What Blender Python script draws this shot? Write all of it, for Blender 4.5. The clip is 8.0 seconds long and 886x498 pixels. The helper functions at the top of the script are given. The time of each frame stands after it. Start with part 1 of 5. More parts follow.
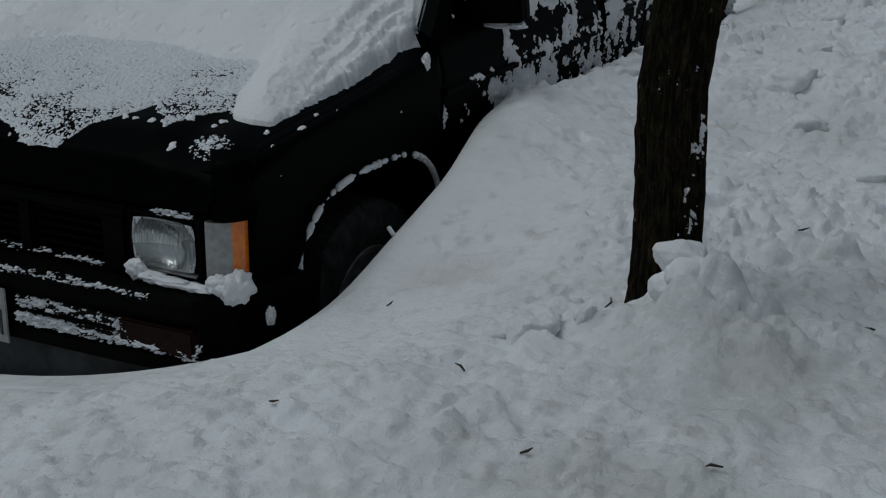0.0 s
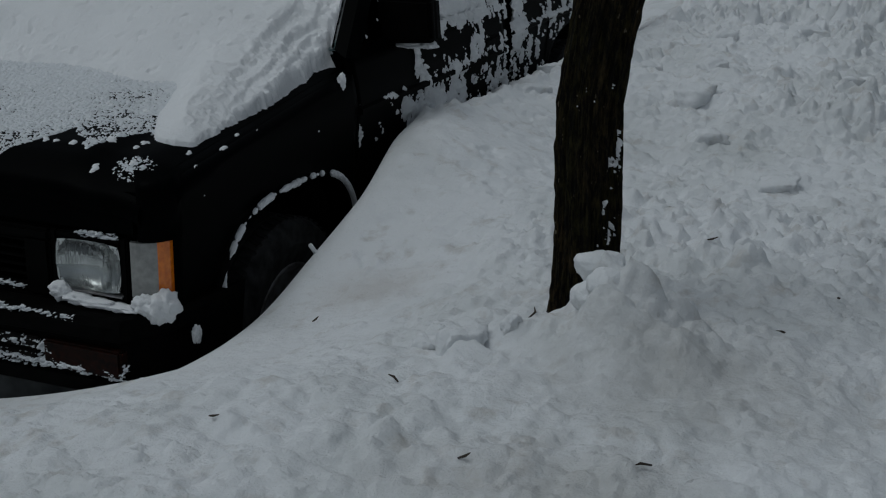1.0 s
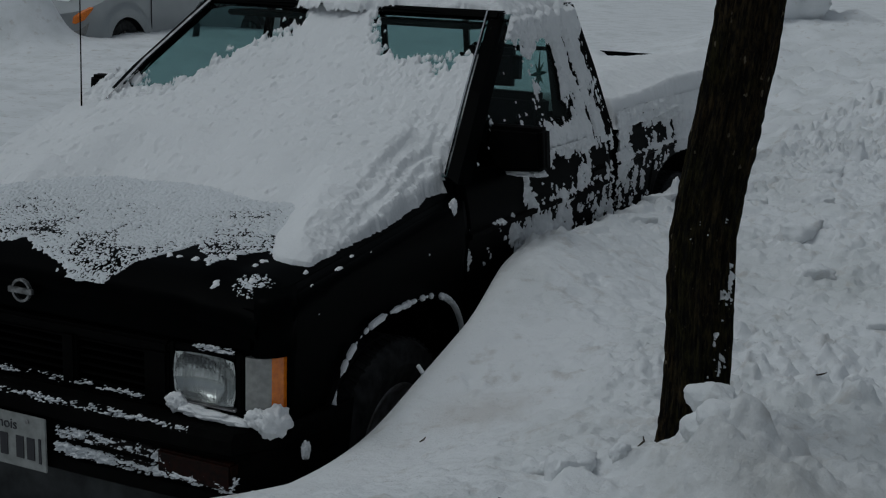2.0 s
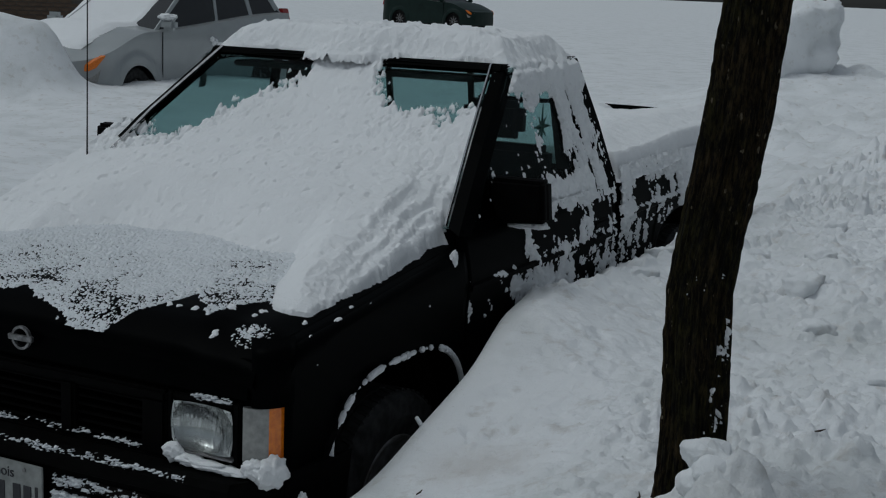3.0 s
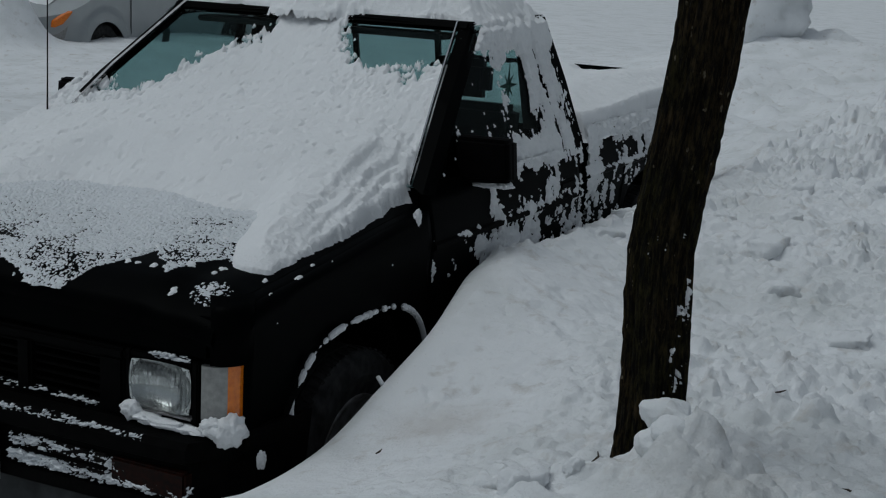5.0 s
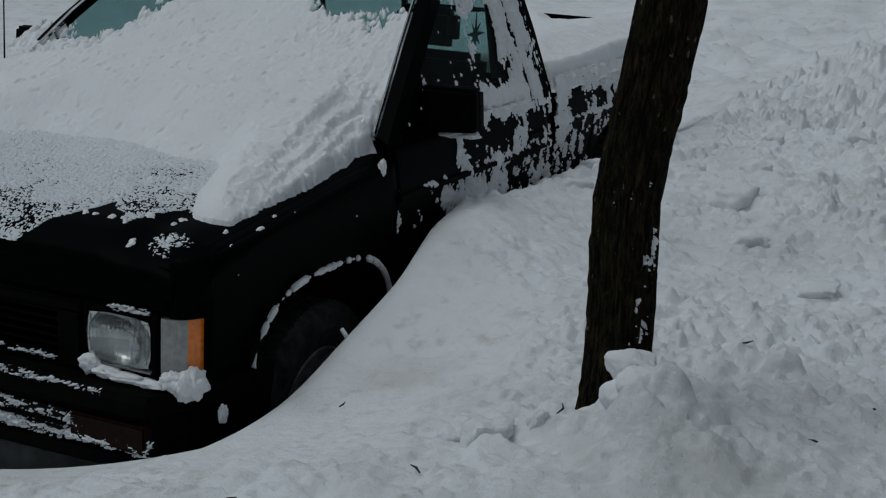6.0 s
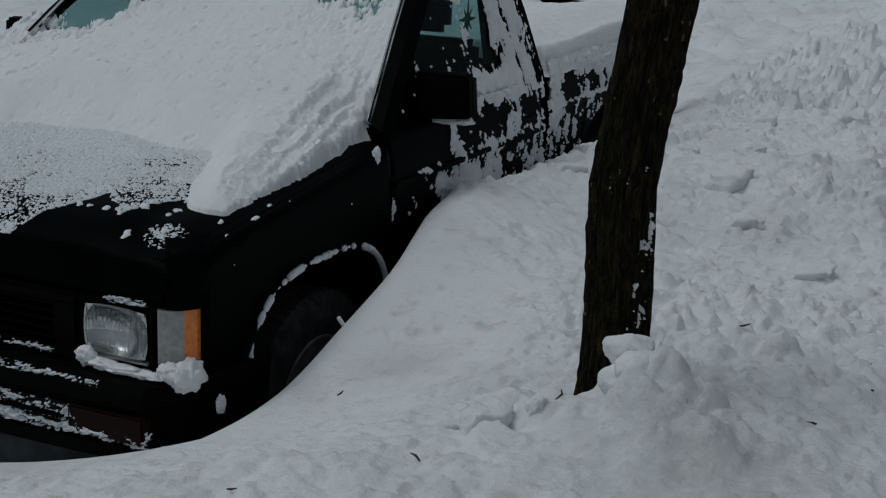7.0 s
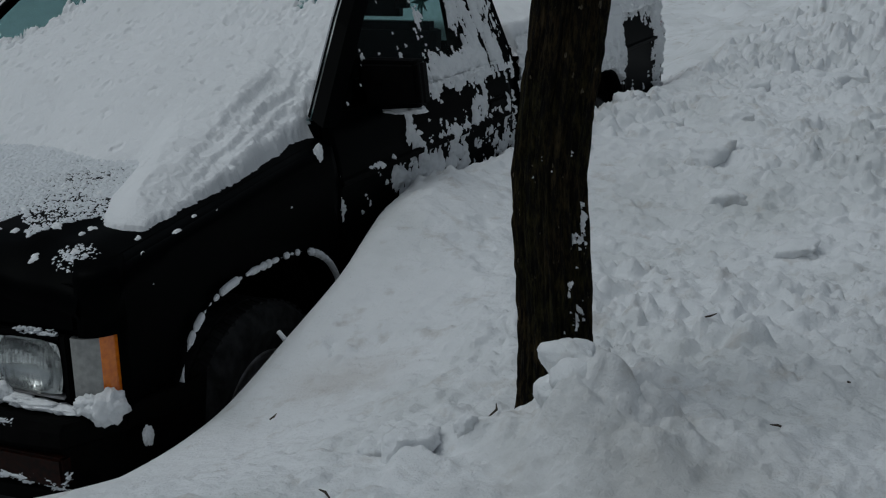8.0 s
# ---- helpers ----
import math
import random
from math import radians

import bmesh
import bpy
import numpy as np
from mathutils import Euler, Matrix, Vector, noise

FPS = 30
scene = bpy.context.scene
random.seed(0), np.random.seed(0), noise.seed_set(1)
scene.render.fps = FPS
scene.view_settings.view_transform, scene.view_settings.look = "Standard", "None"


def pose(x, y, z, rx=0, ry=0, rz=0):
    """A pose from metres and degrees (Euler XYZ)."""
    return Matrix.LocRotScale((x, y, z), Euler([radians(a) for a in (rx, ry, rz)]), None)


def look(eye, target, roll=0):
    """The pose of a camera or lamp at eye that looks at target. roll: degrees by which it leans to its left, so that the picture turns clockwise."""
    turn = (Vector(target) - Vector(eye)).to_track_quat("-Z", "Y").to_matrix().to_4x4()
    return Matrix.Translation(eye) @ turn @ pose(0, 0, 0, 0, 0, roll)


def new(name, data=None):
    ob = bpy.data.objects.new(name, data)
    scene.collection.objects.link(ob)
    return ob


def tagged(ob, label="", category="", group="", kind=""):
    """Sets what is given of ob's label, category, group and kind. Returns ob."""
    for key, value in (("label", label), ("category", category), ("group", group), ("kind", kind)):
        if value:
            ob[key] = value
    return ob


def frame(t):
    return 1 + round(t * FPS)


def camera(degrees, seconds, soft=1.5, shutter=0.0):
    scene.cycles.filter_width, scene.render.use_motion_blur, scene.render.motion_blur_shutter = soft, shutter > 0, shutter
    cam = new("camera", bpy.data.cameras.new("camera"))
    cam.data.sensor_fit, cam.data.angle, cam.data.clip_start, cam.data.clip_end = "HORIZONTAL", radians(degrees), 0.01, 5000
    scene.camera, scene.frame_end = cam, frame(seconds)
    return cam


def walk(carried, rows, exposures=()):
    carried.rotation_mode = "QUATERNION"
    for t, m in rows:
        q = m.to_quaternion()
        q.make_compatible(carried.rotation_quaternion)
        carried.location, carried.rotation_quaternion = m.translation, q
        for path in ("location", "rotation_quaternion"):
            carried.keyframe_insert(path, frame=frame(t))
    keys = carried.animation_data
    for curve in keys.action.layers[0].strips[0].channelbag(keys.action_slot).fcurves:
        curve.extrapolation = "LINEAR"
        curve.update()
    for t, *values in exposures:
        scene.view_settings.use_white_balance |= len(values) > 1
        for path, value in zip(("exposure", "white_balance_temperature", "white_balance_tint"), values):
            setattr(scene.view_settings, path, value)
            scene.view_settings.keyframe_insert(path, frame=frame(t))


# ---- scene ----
cam = camera(35.9, 8.0, soft=1.15)
PATH = [
    (0, (2.658, -2.54, 1.762), (1.799, -0.851, 1.123), 0.7),
    (0.5, (2.636, -2.627, 1.775), (1.847, -0.895, 1.16), -0.3),
    (1, (2.632, -2.64, 1.781), (1.907, -0.879, 1.168), 1.0),
    (1.5, (2.621, -2.683, 1.795), (1.808, -0.946, 1.23), 0.8),
    (2, (2.612, -2.716, 1.802), (1.744, -0.97, 1.359), 1.8),
    (2.2, (2.611, -2.709, 1.825), (1.729, -0.963, 1.406), 2.1),
    (3.3, (2.643, -2.71, 1.805), (1.754, -0.957, 1.435), 2.3),
    (3.5, (2.63, -2.706, 1.802), (1.751, -0.952, 1.414), 2.5),
    (4, (2.639, -2.703, 1.795), (1.768, -0.946, 1.404), 2.3),
    (4.2, (2.646, -2.711, 1.81), (1.776, -0.953, 1.418), 2.7),
    (5.5, (2.648, -2.636, 1.786), (1.821, -0.874, 1.325), 2.9),
    (6, (2.645, -2.615, 1.779), (1.846, -0.849, 1.289), 3.1),
    (6.5, (2.641, -2.611, 1.782), (1.859, -0.84, 1.28), 3.0),
    (7, (2.635, -2.612, 1.782), (1.848, -0.845, 1.271), 2.4),
    (7.5, (2.671, -2.555, 1.771), (1.913, -0.78, 1.244), -0.5),
    (8, (2.738, -2.25, 1.748), (1.901, -0.513, 1.215), -1.7),
]
EXPOSURES = ((0.0, -0.44), (1.0, -0.58), (1.5, -0.60), (2.0, -0.57), (2.7, -0.37), (3.5, -0.24), (4.2, -0.24), (5.5, -0.30), (8.0, -0.34))
walk(cam, [(t, look(e, a, r)) for t, e, a, r in PATH], exposures=[(t, e, 5900, 3.0) for t, e in EXPOSURES])

# ---- light: an overcast winter sky ----
world = bpy.data.worlds.new("overcast_sky")
world.use_nodes = True
scene.world = world
wn = world.node_tree.nodes
sky = wn.new("ShaderNodeTexSky")
sky.sky_type, sky.sun_disc = "NISHITA", False
sky.sun_elevation, sky.sun_rotation = radians(68), radians(240)
sky.air_density, sky.dust_density, sky.ozone_density = 1.0, 4.0, 1.0
grey = wn.new("ShaderNodeHueSaturation")
grey.inputs["Saturation"].default_value = 0.3
world.node_tree.links.new(sky.outputs["Color"], grey.inputs["Color"])
world.node_tree.links.new(grey.outputs["Color"], wn["Background"].inputs["Color"])
wn["Background"].inputs["Strength"].default_value = 0.06
sun = new("sun", bpy.data.lights.new("sun", "SUN"))
sun.data.energy, sun.data.angle, sun.data.color = 0.5, radians(30), (1.0, 0.98, 0.95)
sun.matrix_world = look((-2.6, -1.4, 7.3), (0, 0, 0))


# ---- numbers: noise on arrays ----
def hash2(i, j, seed):
    h = np.sin(i * 127.1 + j * 311.7 + seed * 74.7) * 43758.5453
    return h - np.floor(h)


def vnoise(x, y, seed=0):
    """Smooth value noise, -1 to 1."""
    x, y = np.asarray(x, float), np.asarray(y, float)
    i, j = np.floor(x), np.floor(y)
    u, v = x - i, y - j
    u, v = u * u * u * (u * (u * 6 - 15) + 10), v * v * v * (v * (v * 6 - 15) + 10)
    a, b = hash2(i, j, seed), hash2(i + 1, j, seed)
    c, d = hash2(i, j + 1, seed), hash2(i + 1, j + 1, seed)
    return 2 * ((a * (1 - u) + b * u) * (1 - v) + (c * (1 - u) + d * u) * v) - 1


def fbm(x, y, seed=0, octaves=4, gain=0.5):
    total, amp, norm = 0, 1.0, 0
    for k in range(octaves):
        total = total + amp * vnoise(x * 2 ** k + 3.7 * k, y * 2 ** k - 5.1 * k, seed + k)
        norm += amp
        amp *= gain
    return total / norm


def sstep(a, b, x):
    t = np.clip((np.asarray(x, float) - a) / (b - a), 0, 1)
    return t * t * (3 - 2 * t)


def bump(x, y, cx, cy, rx, ry):
    return np.exp(-(((x - cx) / rx) ** 2 + ((y - cy) / ry) ** 2))


def clods(x, y, cell, seed, share=0.7):
    """Broken lumps of snow: tilted, faceted pieces with steep sides, one at most in each cell. 0 to 1."""
    best = np.zeros_like(x)
    wx = x + cell * (0.25 * vnoise(x / cell * 1.7, y / cell * 1.7, seed + 50) + 0.10 * vnoise(x / cell * 5.3, y / cell * 5.3, seed + 51))
    wy = y + cell * (0.25 * vnoise(x / cell * 1.7, y / cell * 1.7, seed + 60) + 0.10 * vnoise(x / cell * 5.3, y / cell * 5.3, seed + 61))
    ci, cj = np.floor(wx / cell), np.floor(wy / cell)
    for di in (-1, 0, 1):
        for dj in (-1, 0, 1):
            i, j = ci + di, cj + dj
            r1, r2, r3, r4 = (hash2(i, j, seed + k) for k in (1, 2, 3, 4))
            dx, dy = wx - (i + 0.2 + 0.6 * r1) * cell, wy - (j + 0.2 + 0.6 * r2) * cell
            ang = r3 * 6.283
            a, b = dx * np.cos(ang) + dy * np.sin(ang), dy * np.cos(ang) - dx * np.sin(ang)
            rad = cell * (0.22 + 0.38 * r4)
            d = np.maximum(np.abs(a), 0.75 * np.abs(b) + 0.45 * np.abs(a)) / rad
            tilt = 0.78 + 0.38 * a / rad + 0.25 * (r2 - 0.5) * b / rad
            h = np.clip(2.6 - 2.6 * d, 0, 1) * np.clip(tilt, 0.1, 1.2) * (0.35 + 0.65 * r1)
            best = np.maximum(best, np.where(r3 < share, h, 0))
    return best


# ---- materials ----
def material(name, color, rough=0.5, metal=0.0, color2=None, scale=20.0, bump_scale=0.0, bump_size=60.0, spread=(0.35, 0.65), **sockets):
    m = bpy.data.materials.new(name)
    m.use_nodes = True
    nt = m.node_tree
    p = nt.nodes["Principled BSDF"]
    p.inputs["Base Color"].default_value = (*color, 1)
    p.inputs["Roughness"].default_value = rough
    p.inputs["Metallic"].default_value = metal
    for key, value in sockets.items():
        p.inputs[key.replace("_", " ")].default_value = value
    at = nt.nodes.new("ShaderNodeTexCoord")
    if color2:
        n = nt.nodes.new("ShaderNodeTexNoise")
        n.inputs["Scale"].default_value, n.inputs["Detail"].default_value = scale, 6
        nt.links.new(at.outputs["Object"], n.inputs["Vector"])
        ramp = nt.nodes.new("ShaderNodeValToRGB")
        ramp.color_ramp.elements[0].position, ramp.color_ramp.elements[1].position = spread
        ramp.color_ramp.elements[0].color, ramp.color_ramp.elements[1].color = (*color, 1), (*color2, 1)
        nt.links.new(n.outputs["Fac"], ramp.inputs["Fac"])
        nt.links.new(ramp.outputs["Color"], p.inputs["Base Color"])
    if bump_scale:
        n = nt.nodes.new("ShaderNodeTexNoise")
        n.inputs["Scale"].default_value, n.inputs["Detail"].default_value = bump_size, 5
        nt.links.new(at.outputs["Object"], n.inputs["Vector"])
        b = nt.nodes.new("ShaderNodeBump")
        b.inputs["Strength"].default_value, b.inputs["Distance"].default_value = 1.0, bump_scale
        nt.links.new(n.outputs["Fac"], b.inputs["Height"])
        nt.links.new(b.outputs["Normal"], p.inputs["Normal"])
    return m


def snow_material(name, white, dirt, relief=None):
    """Snow with grain at three scales; dirt: how much grit is trodden into it; relief: how rough the grain."""
    relief = dirt if relief is None else relief
    m = material(name, white, 0.75)
    nt = m.node_tree
    p = nt.nodes["Principled BSDF"]
    p.inputs["Specular IOR Level"].default_value = 0.2
    at = nt.nodes["Texture Coordinate"]
    normal = None
    for scale, depth in ((30.0, 0.0075), (90.0, 0.0085), (260.0, 0.003)):
        n = nt.nodes.new("ShaderNodeTexNoise")
        n.inputs["Scale"].default_value, n.inputs["Detail"].default_value, n.inputs["Roughness"].default_value = scale, 5, 0.6
        nt.links.new(at.outputs["Object"], n.inputs["Vector"])
        b = nt.nodes.new("ShaderNodeBump")
        b.inputs["Strength"].default_value, b.inputs["Distance"].default_value = 0.35 + 0.65 * relief, depth * (0.35 + 0.8 * relief)
        nt.links.new(n.outputs["Fac"], b.inputs["Height"])
        if normal:
            nt.links.new(normal, b.inputs["Normal"])
        normal = b.outputs["Normal"]
    nt.links.new(normal, p.inputs["Normal"])
    col = None
    for scale, lo, hi, tint, amount in ((2.2, 0.46, 0.72, (0.56, 0.58, 0.57), dirt), (11.0, 0.56, 0.74, (0.46, 0.42, 0.37), dirt * 1.0), (70.0, 0.68, 0.76, (0.18, 0.15, 0.12), dirt * 0.8)):
        n = nt.nodes.new("ShaderNodeTexNoise")
        n.inputs["Scale"].default_value, n.inputs["Detail"].default_value, n.inputs["Roughness"].default_value = scale, 6, 0.62
        nt.links.new(at.outputs["Object"], n.inputs["Vector"])
        r = nt.nodes.new("ShaderNodeMapRange")
        r.inputs["From Min"].default_value, r.inputs["From Max"].default_value, r.inputs["To Max"].default_value = lo, hi, amount
        nt.links.new(n.outputs["Fac"], r.inputs["Value"])
        mix = nt.nodes.new("ShaderNodeMix")
        mix.data_type = "RGBA"
        nt.links.new(r.outputs["Result"], mix.inputs["Factor"])
        if col is None:
            mix.inputs[6].default_value = (*white, 1)
        else:
            nt.links.new(col, mix.inputs[6])
        mix.inputs[7].default_value = (*tint, 1)
        col = mix.outputs[2]
    nt.links.new(col, p.inputs["Base Color"])
    return m


SNOW = snow_material("trodden_snow", (0.83, 0.845, 0.86), 0.55)


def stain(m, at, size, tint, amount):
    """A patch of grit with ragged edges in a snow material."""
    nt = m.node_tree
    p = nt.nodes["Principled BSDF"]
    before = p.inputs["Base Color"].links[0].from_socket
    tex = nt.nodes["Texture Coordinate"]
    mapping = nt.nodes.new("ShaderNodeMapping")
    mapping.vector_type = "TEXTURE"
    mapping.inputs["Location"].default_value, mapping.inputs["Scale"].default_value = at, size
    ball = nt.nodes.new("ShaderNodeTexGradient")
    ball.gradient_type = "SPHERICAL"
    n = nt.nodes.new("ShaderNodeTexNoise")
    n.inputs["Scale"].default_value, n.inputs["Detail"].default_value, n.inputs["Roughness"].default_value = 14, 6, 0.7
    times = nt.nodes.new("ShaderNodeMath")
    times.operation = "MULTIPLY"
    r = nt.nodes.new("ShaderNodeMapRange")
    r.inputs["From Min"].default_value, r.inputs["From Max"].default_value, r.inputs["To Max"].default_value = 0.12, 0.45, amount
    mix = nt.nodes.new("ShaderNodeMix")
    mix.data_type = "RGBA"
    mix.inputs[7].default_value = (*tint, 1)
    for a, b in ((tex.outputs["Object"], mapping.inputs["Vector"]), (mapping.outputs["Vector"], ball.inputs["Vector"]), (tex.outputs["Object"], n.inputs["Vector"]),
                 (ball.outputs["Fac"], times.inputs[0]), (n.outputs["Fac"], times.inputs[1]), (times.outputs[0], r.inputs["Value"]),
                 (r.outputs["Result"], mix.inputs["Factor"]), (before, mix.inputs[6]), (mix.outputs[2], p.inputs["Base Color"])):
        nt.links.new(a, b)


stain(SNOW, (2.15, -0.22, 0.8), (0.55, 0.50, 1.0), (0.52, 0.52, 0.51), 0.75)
stain(SNOW, (1.23, 0.33, 0.65), (0.26, 0.20, 1.0), (0.46, 0.41, 0.36), 0.35)
stain(SNOW, (1.0, 3.15, 0.9), (0.20, 0.22, 0.5), (0.46, 0.41, 0.34), 0.8)
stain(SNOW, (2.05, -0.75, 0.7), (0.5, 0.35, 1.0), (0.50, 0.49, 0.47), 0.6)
FRESH = snow_material("fresh_snow", (0.86, 0.87, 0.88), 0.1, 0.42)
FROST = snow_material("thin_frost", (0.76, 0.785, 0.81), 0.1, 0.42)
REFLECTOR = material("aged_reflector", (0.74, 0.75, 0.74), 0.16, 1.0, color2=(0.45, 0.46, 0.46), scale=30)
PAINT = material("black_car_paint", (0.0005, 0.0008, 0.0009), 0.40, color2=(0.0010, 0.0014, 0.0015), scale=7, bump_scale=0.0002, bump_size=180, Specular_IOR_Level=0.012)
PLASTIC = material("black_plastic", (0.0012, 0.0012, 0.0012), 0.6, color2=(0.0025, 0.0025, 0.0025), scale=30, bump_scale=0.0006, bump_size=400, Specular_IOR_Level=0.03)
RUBBER = material("tyre_rubber", (0.004, 0.004, 0.004), 0.8, color2=(0.030, 0.030, 0.030), scale=25, bump_scale=0.001, bump_size=150, Specular_IOR_Level=0.3)
STEEL = material("dull_steel", (0.30, 0.30, 0.31), 0.4, 0.8, color2=(0.12, 0.11, 0.10), scale=18)
CHROME = material("chrome", (0.75, 0.75, 0.76), 0.15, 1.0, color2=(0.5, 0.5, 0.5), scale=40)
BADGE = material("weathered_chrome_badge", (0.30, 0.30, 0.30), 0.4, 0.7, color2=(0.12, 0.12, 0.12), scale=60)
CLEAR = material("clear_lens", (0.34, 0.34, 0.32), 0.25, color2=(0.24, 0.24, 0.23), scale=50, bump_scale=0.0008, bump_size=120, Coat_Weight=0.4)
AMBER = material("amber_lens", (0.82, 0.22, 0.008), 0.25, color2=(0.66, 0.15, 0.006), scale=70, Coat_Weight=0.4)
DULL_AMBER = material("dirty_amber_lens", (0.016, 0.003, 0.001), 0.5, color2=(0.003, 0.0015, 0.001), scale=60, Specular_IOR_Level=0.1)
DUSTY = material("salt_grey_plastic", (0.030, 0.032, 0.033), 0.8, color2=(0.085, 0.09, 0.092), scale=9, bump_scale=0.002, bump_size=40, Specular_IOR_Level=0.1)
RED = material("red_lens", (0.35, 0.012, 0.012), 0.25, color2=(0.25, 0.01, 0.01), scale=40)
CLOTH = material("dark_seat_cloth", (0.014, 0.016, 0.018), 0.9, color2=(0.025, 0.027, 0.03), scale=90, bump_scale=0.002, bump_size=250)
TRIM = material("dark_cab_trim", (0.012, 0.012, 0.012), 0.7, color2=(0.02, 0.02, 0.02), scale=40)
PLATE = material("plate_paint", (0.30, 0.31, 0.30), 0.5, color2=(0.20, 0.21, 0.20), scale=30)
INK = material("plate_ink", (0.015, 0.015, 0.02), 0.5)
UNDER = material("dark_underbody", (0.006, 0.006, 0.006), 0.9, color2=(0.014, 0.012, 0.011), scale=25, bump_scale=0.004, bump_size=60, Specular_IOR_Level=0.05)
TWIG = material("dead_twig", (0.035, 0.025, 0.018), 0.85, color2=(0.06, 0.045, 0.03), scale=90, bump_scale=0.002, bump_size=200)
SILVER = material("silver_car_paint", (0.33, 0.35, 0.355), 0.35, 0.25, color2=(0.37, 0.39, 0.395), scale=3, Coat_Weight=0.4)
GREEN = material("green_car_paint", (0.004, 0.014, 0.011), 0.4, color2=(0.007, 0.02, 0.016), scale=4, Specular_IOR_Level=0.2)
DARKGLASS = material("dark_car_glass", (0.008, 0.009, 0.01), 0.08, color2=(0.012, 0.013, 0.014), scale=3)
LEAF = material("dark_green_foil", (0.02, 0.07, 0.05), 0.35, color2=(0.03, 0.10, 0.07), scale=60)


def glass_material(name, color, ior):
    m = material(name, color, 0.02)
    p = m.node_tree.nodes["Principled BSDF"]
    p.inputs["Transmission Weight"].default_value = 1.0
    p.inputs["IOR"].default_value = ior
    return m


GLASS = glass_material("green_tinted_glass", (0.46, 0.60, 0.60), 1.07)
LENS = glass_material("headlight_glass", (0.90, 0.93, 0.92), 1.45)

BARK = bpy.data.materials.new("furrowed_bark")
BARK.use_nodes = True
nt = BARK.node_tree
bp = nt.nodes["Principled BSDF"]
bp.inputs["Roughness"].default_value = 0.95
bp.inputs["Specular IOR Level"].default_value = 0.15
tc = nt.nodes.new("ShaderNodeTexCoord")
mp = nt.nodes.new("ShaderNodeMapping")
mp.inputs["Scale"].default_value = (1, 1, 0.26)
bn = nt.nodes.new("ShaderNodeTexNoise")
bn.inputs["Scale"].default_value, bn.inputs["Detail"].default_value, bn.inputs["Roughness"].default_value = 95, 8, 0.75
br = nt.nodes.new("ShaderNodeValToRGB")
br.color_ramp.elements[0].position, br.color_ramp.elements[1].position = 0.44, 0.68
br.color_ramp.elements[0].color, br.color_ramp.elements[1].color = (0.0025, 0.0018, 0.0009, 1), (0.058, 0.040, 0.017, 1)
# greenish algae in broad patches and pale lichen flecks
an = nt.nodes.new("ShaderNodeTexNoise")
an.inputs["Scale"].default_value, an.inputs["Detail"].default_value = 9, 4
am = nt.nodes.new("ShaderNodeMix")
am.data_type, am.blend_type = "RGBA", "MULTIPLY"
ar = nt.nodes.new("ShaderNodeMapRange")
ar.inputs["From Min"].default_value, ar.inputs["From Max"].default_value = 0.42, 0.62
am.inputs[7].default_value = (0.62, 0.78, 0.55, 1)
ln = nt.nodes.new("ShaderNodeTexNoise")
ln.inputs["Scale"].default_value, ln.inputs["Detail"].default_value = 60, 3
lr = nt.nodes.new("ShaderNodeMapRange")
lr.inputs["From Min"].default_value, lr.inputs["From Max"].default_value = 0.685, 0.72
lm = nt.nodes.new("ShaderNodeMix")
lm.data_type = "RGBA"
lm.inputs[7].default_value = (0.15, 0.125, 0.085, 1)
lp = nt.nodes.new("ShaderNodeMapping")
lp.inputs["Scale"].default_value = (1, 1, 0.5)
bb = nt.nodes.new("ShaderNodeBump")
bb.inputs["Distance"].default_value = 0.010
for src, dst in ((tc.outputs["Object"], mp.inputs["Vector"]), (mp.outputs["Vector"], bn.inputs["Vector"]), (bn.outputs["Fac"], br.inputs["Fac"]),
                 (tc.outputs["Object"], an.inputs["Vector"]), (an.outputs["Fac"], ar.inputs["Value"]), (ar.outputs["Result"], am.inputs["Factor"]),
                 (br.outputs["Color"], am.inputs[6]), (tc.outputs["Object"], lp.inputs["Vector"]), (lp.outputs["Vector"], ln.inputs["Vector"]),
                 (ln.outputs["Fac"], lr.inputs["Value"]), (lr.outputs["Result"], lm.inputs["Factor"]), (am.outputs[2], lm.inputs[6]),
                 (lm.outputs[2], bp.inputs["Base Color"]), (bn.outputs["Fac"], bb.inputs["Height"]), (bb.outputs["Normal"], bp.inputs["Normal"])):
    nt.links.new(src, dst)

BRICK = material("brown_brick", (0.075, 0.05, 0.035), 0.9, color2=(0.13, 0.09, 0.06), scale=6, bump_scale=0.003, bump_size=80)
MORTAR = material("grey_mortar", (0.10, 0.09, 0.08), 0.95, color2=(0.07, 0.065, 0.06), scale=20)


# ---- mesh helpers ----
def mesh_object(name, verts, faces, mat, parent=None, label="", smooth=True):
    me = bpy.data.meshes.new(name)
    verts, faces = np.asarray(verts, np.float32), np.asarray(faces, np.int32)
    me.vertices.add(len(verts))
    me.vertices.foreach_set("co", verts.ravel())
    me.loops.add(faces.size)
    me.loops.foreach_set("vertex_index", faces.ravel())
    me.polygons.add(len(faces))
    me.polygons.foreach_set("loop_start", np.arange(0, faces.size, 4, dtype=np.int32))
    me.materials.append(mat)
    if smooth:
        me.polygons.foreach_set("use_smooth", [True] * len(me.polygons))
    me.update()
    ob = new(name, me)
    if parent:
        ob.parent = parent
    if label:
        ob["label"] = label
    return ob


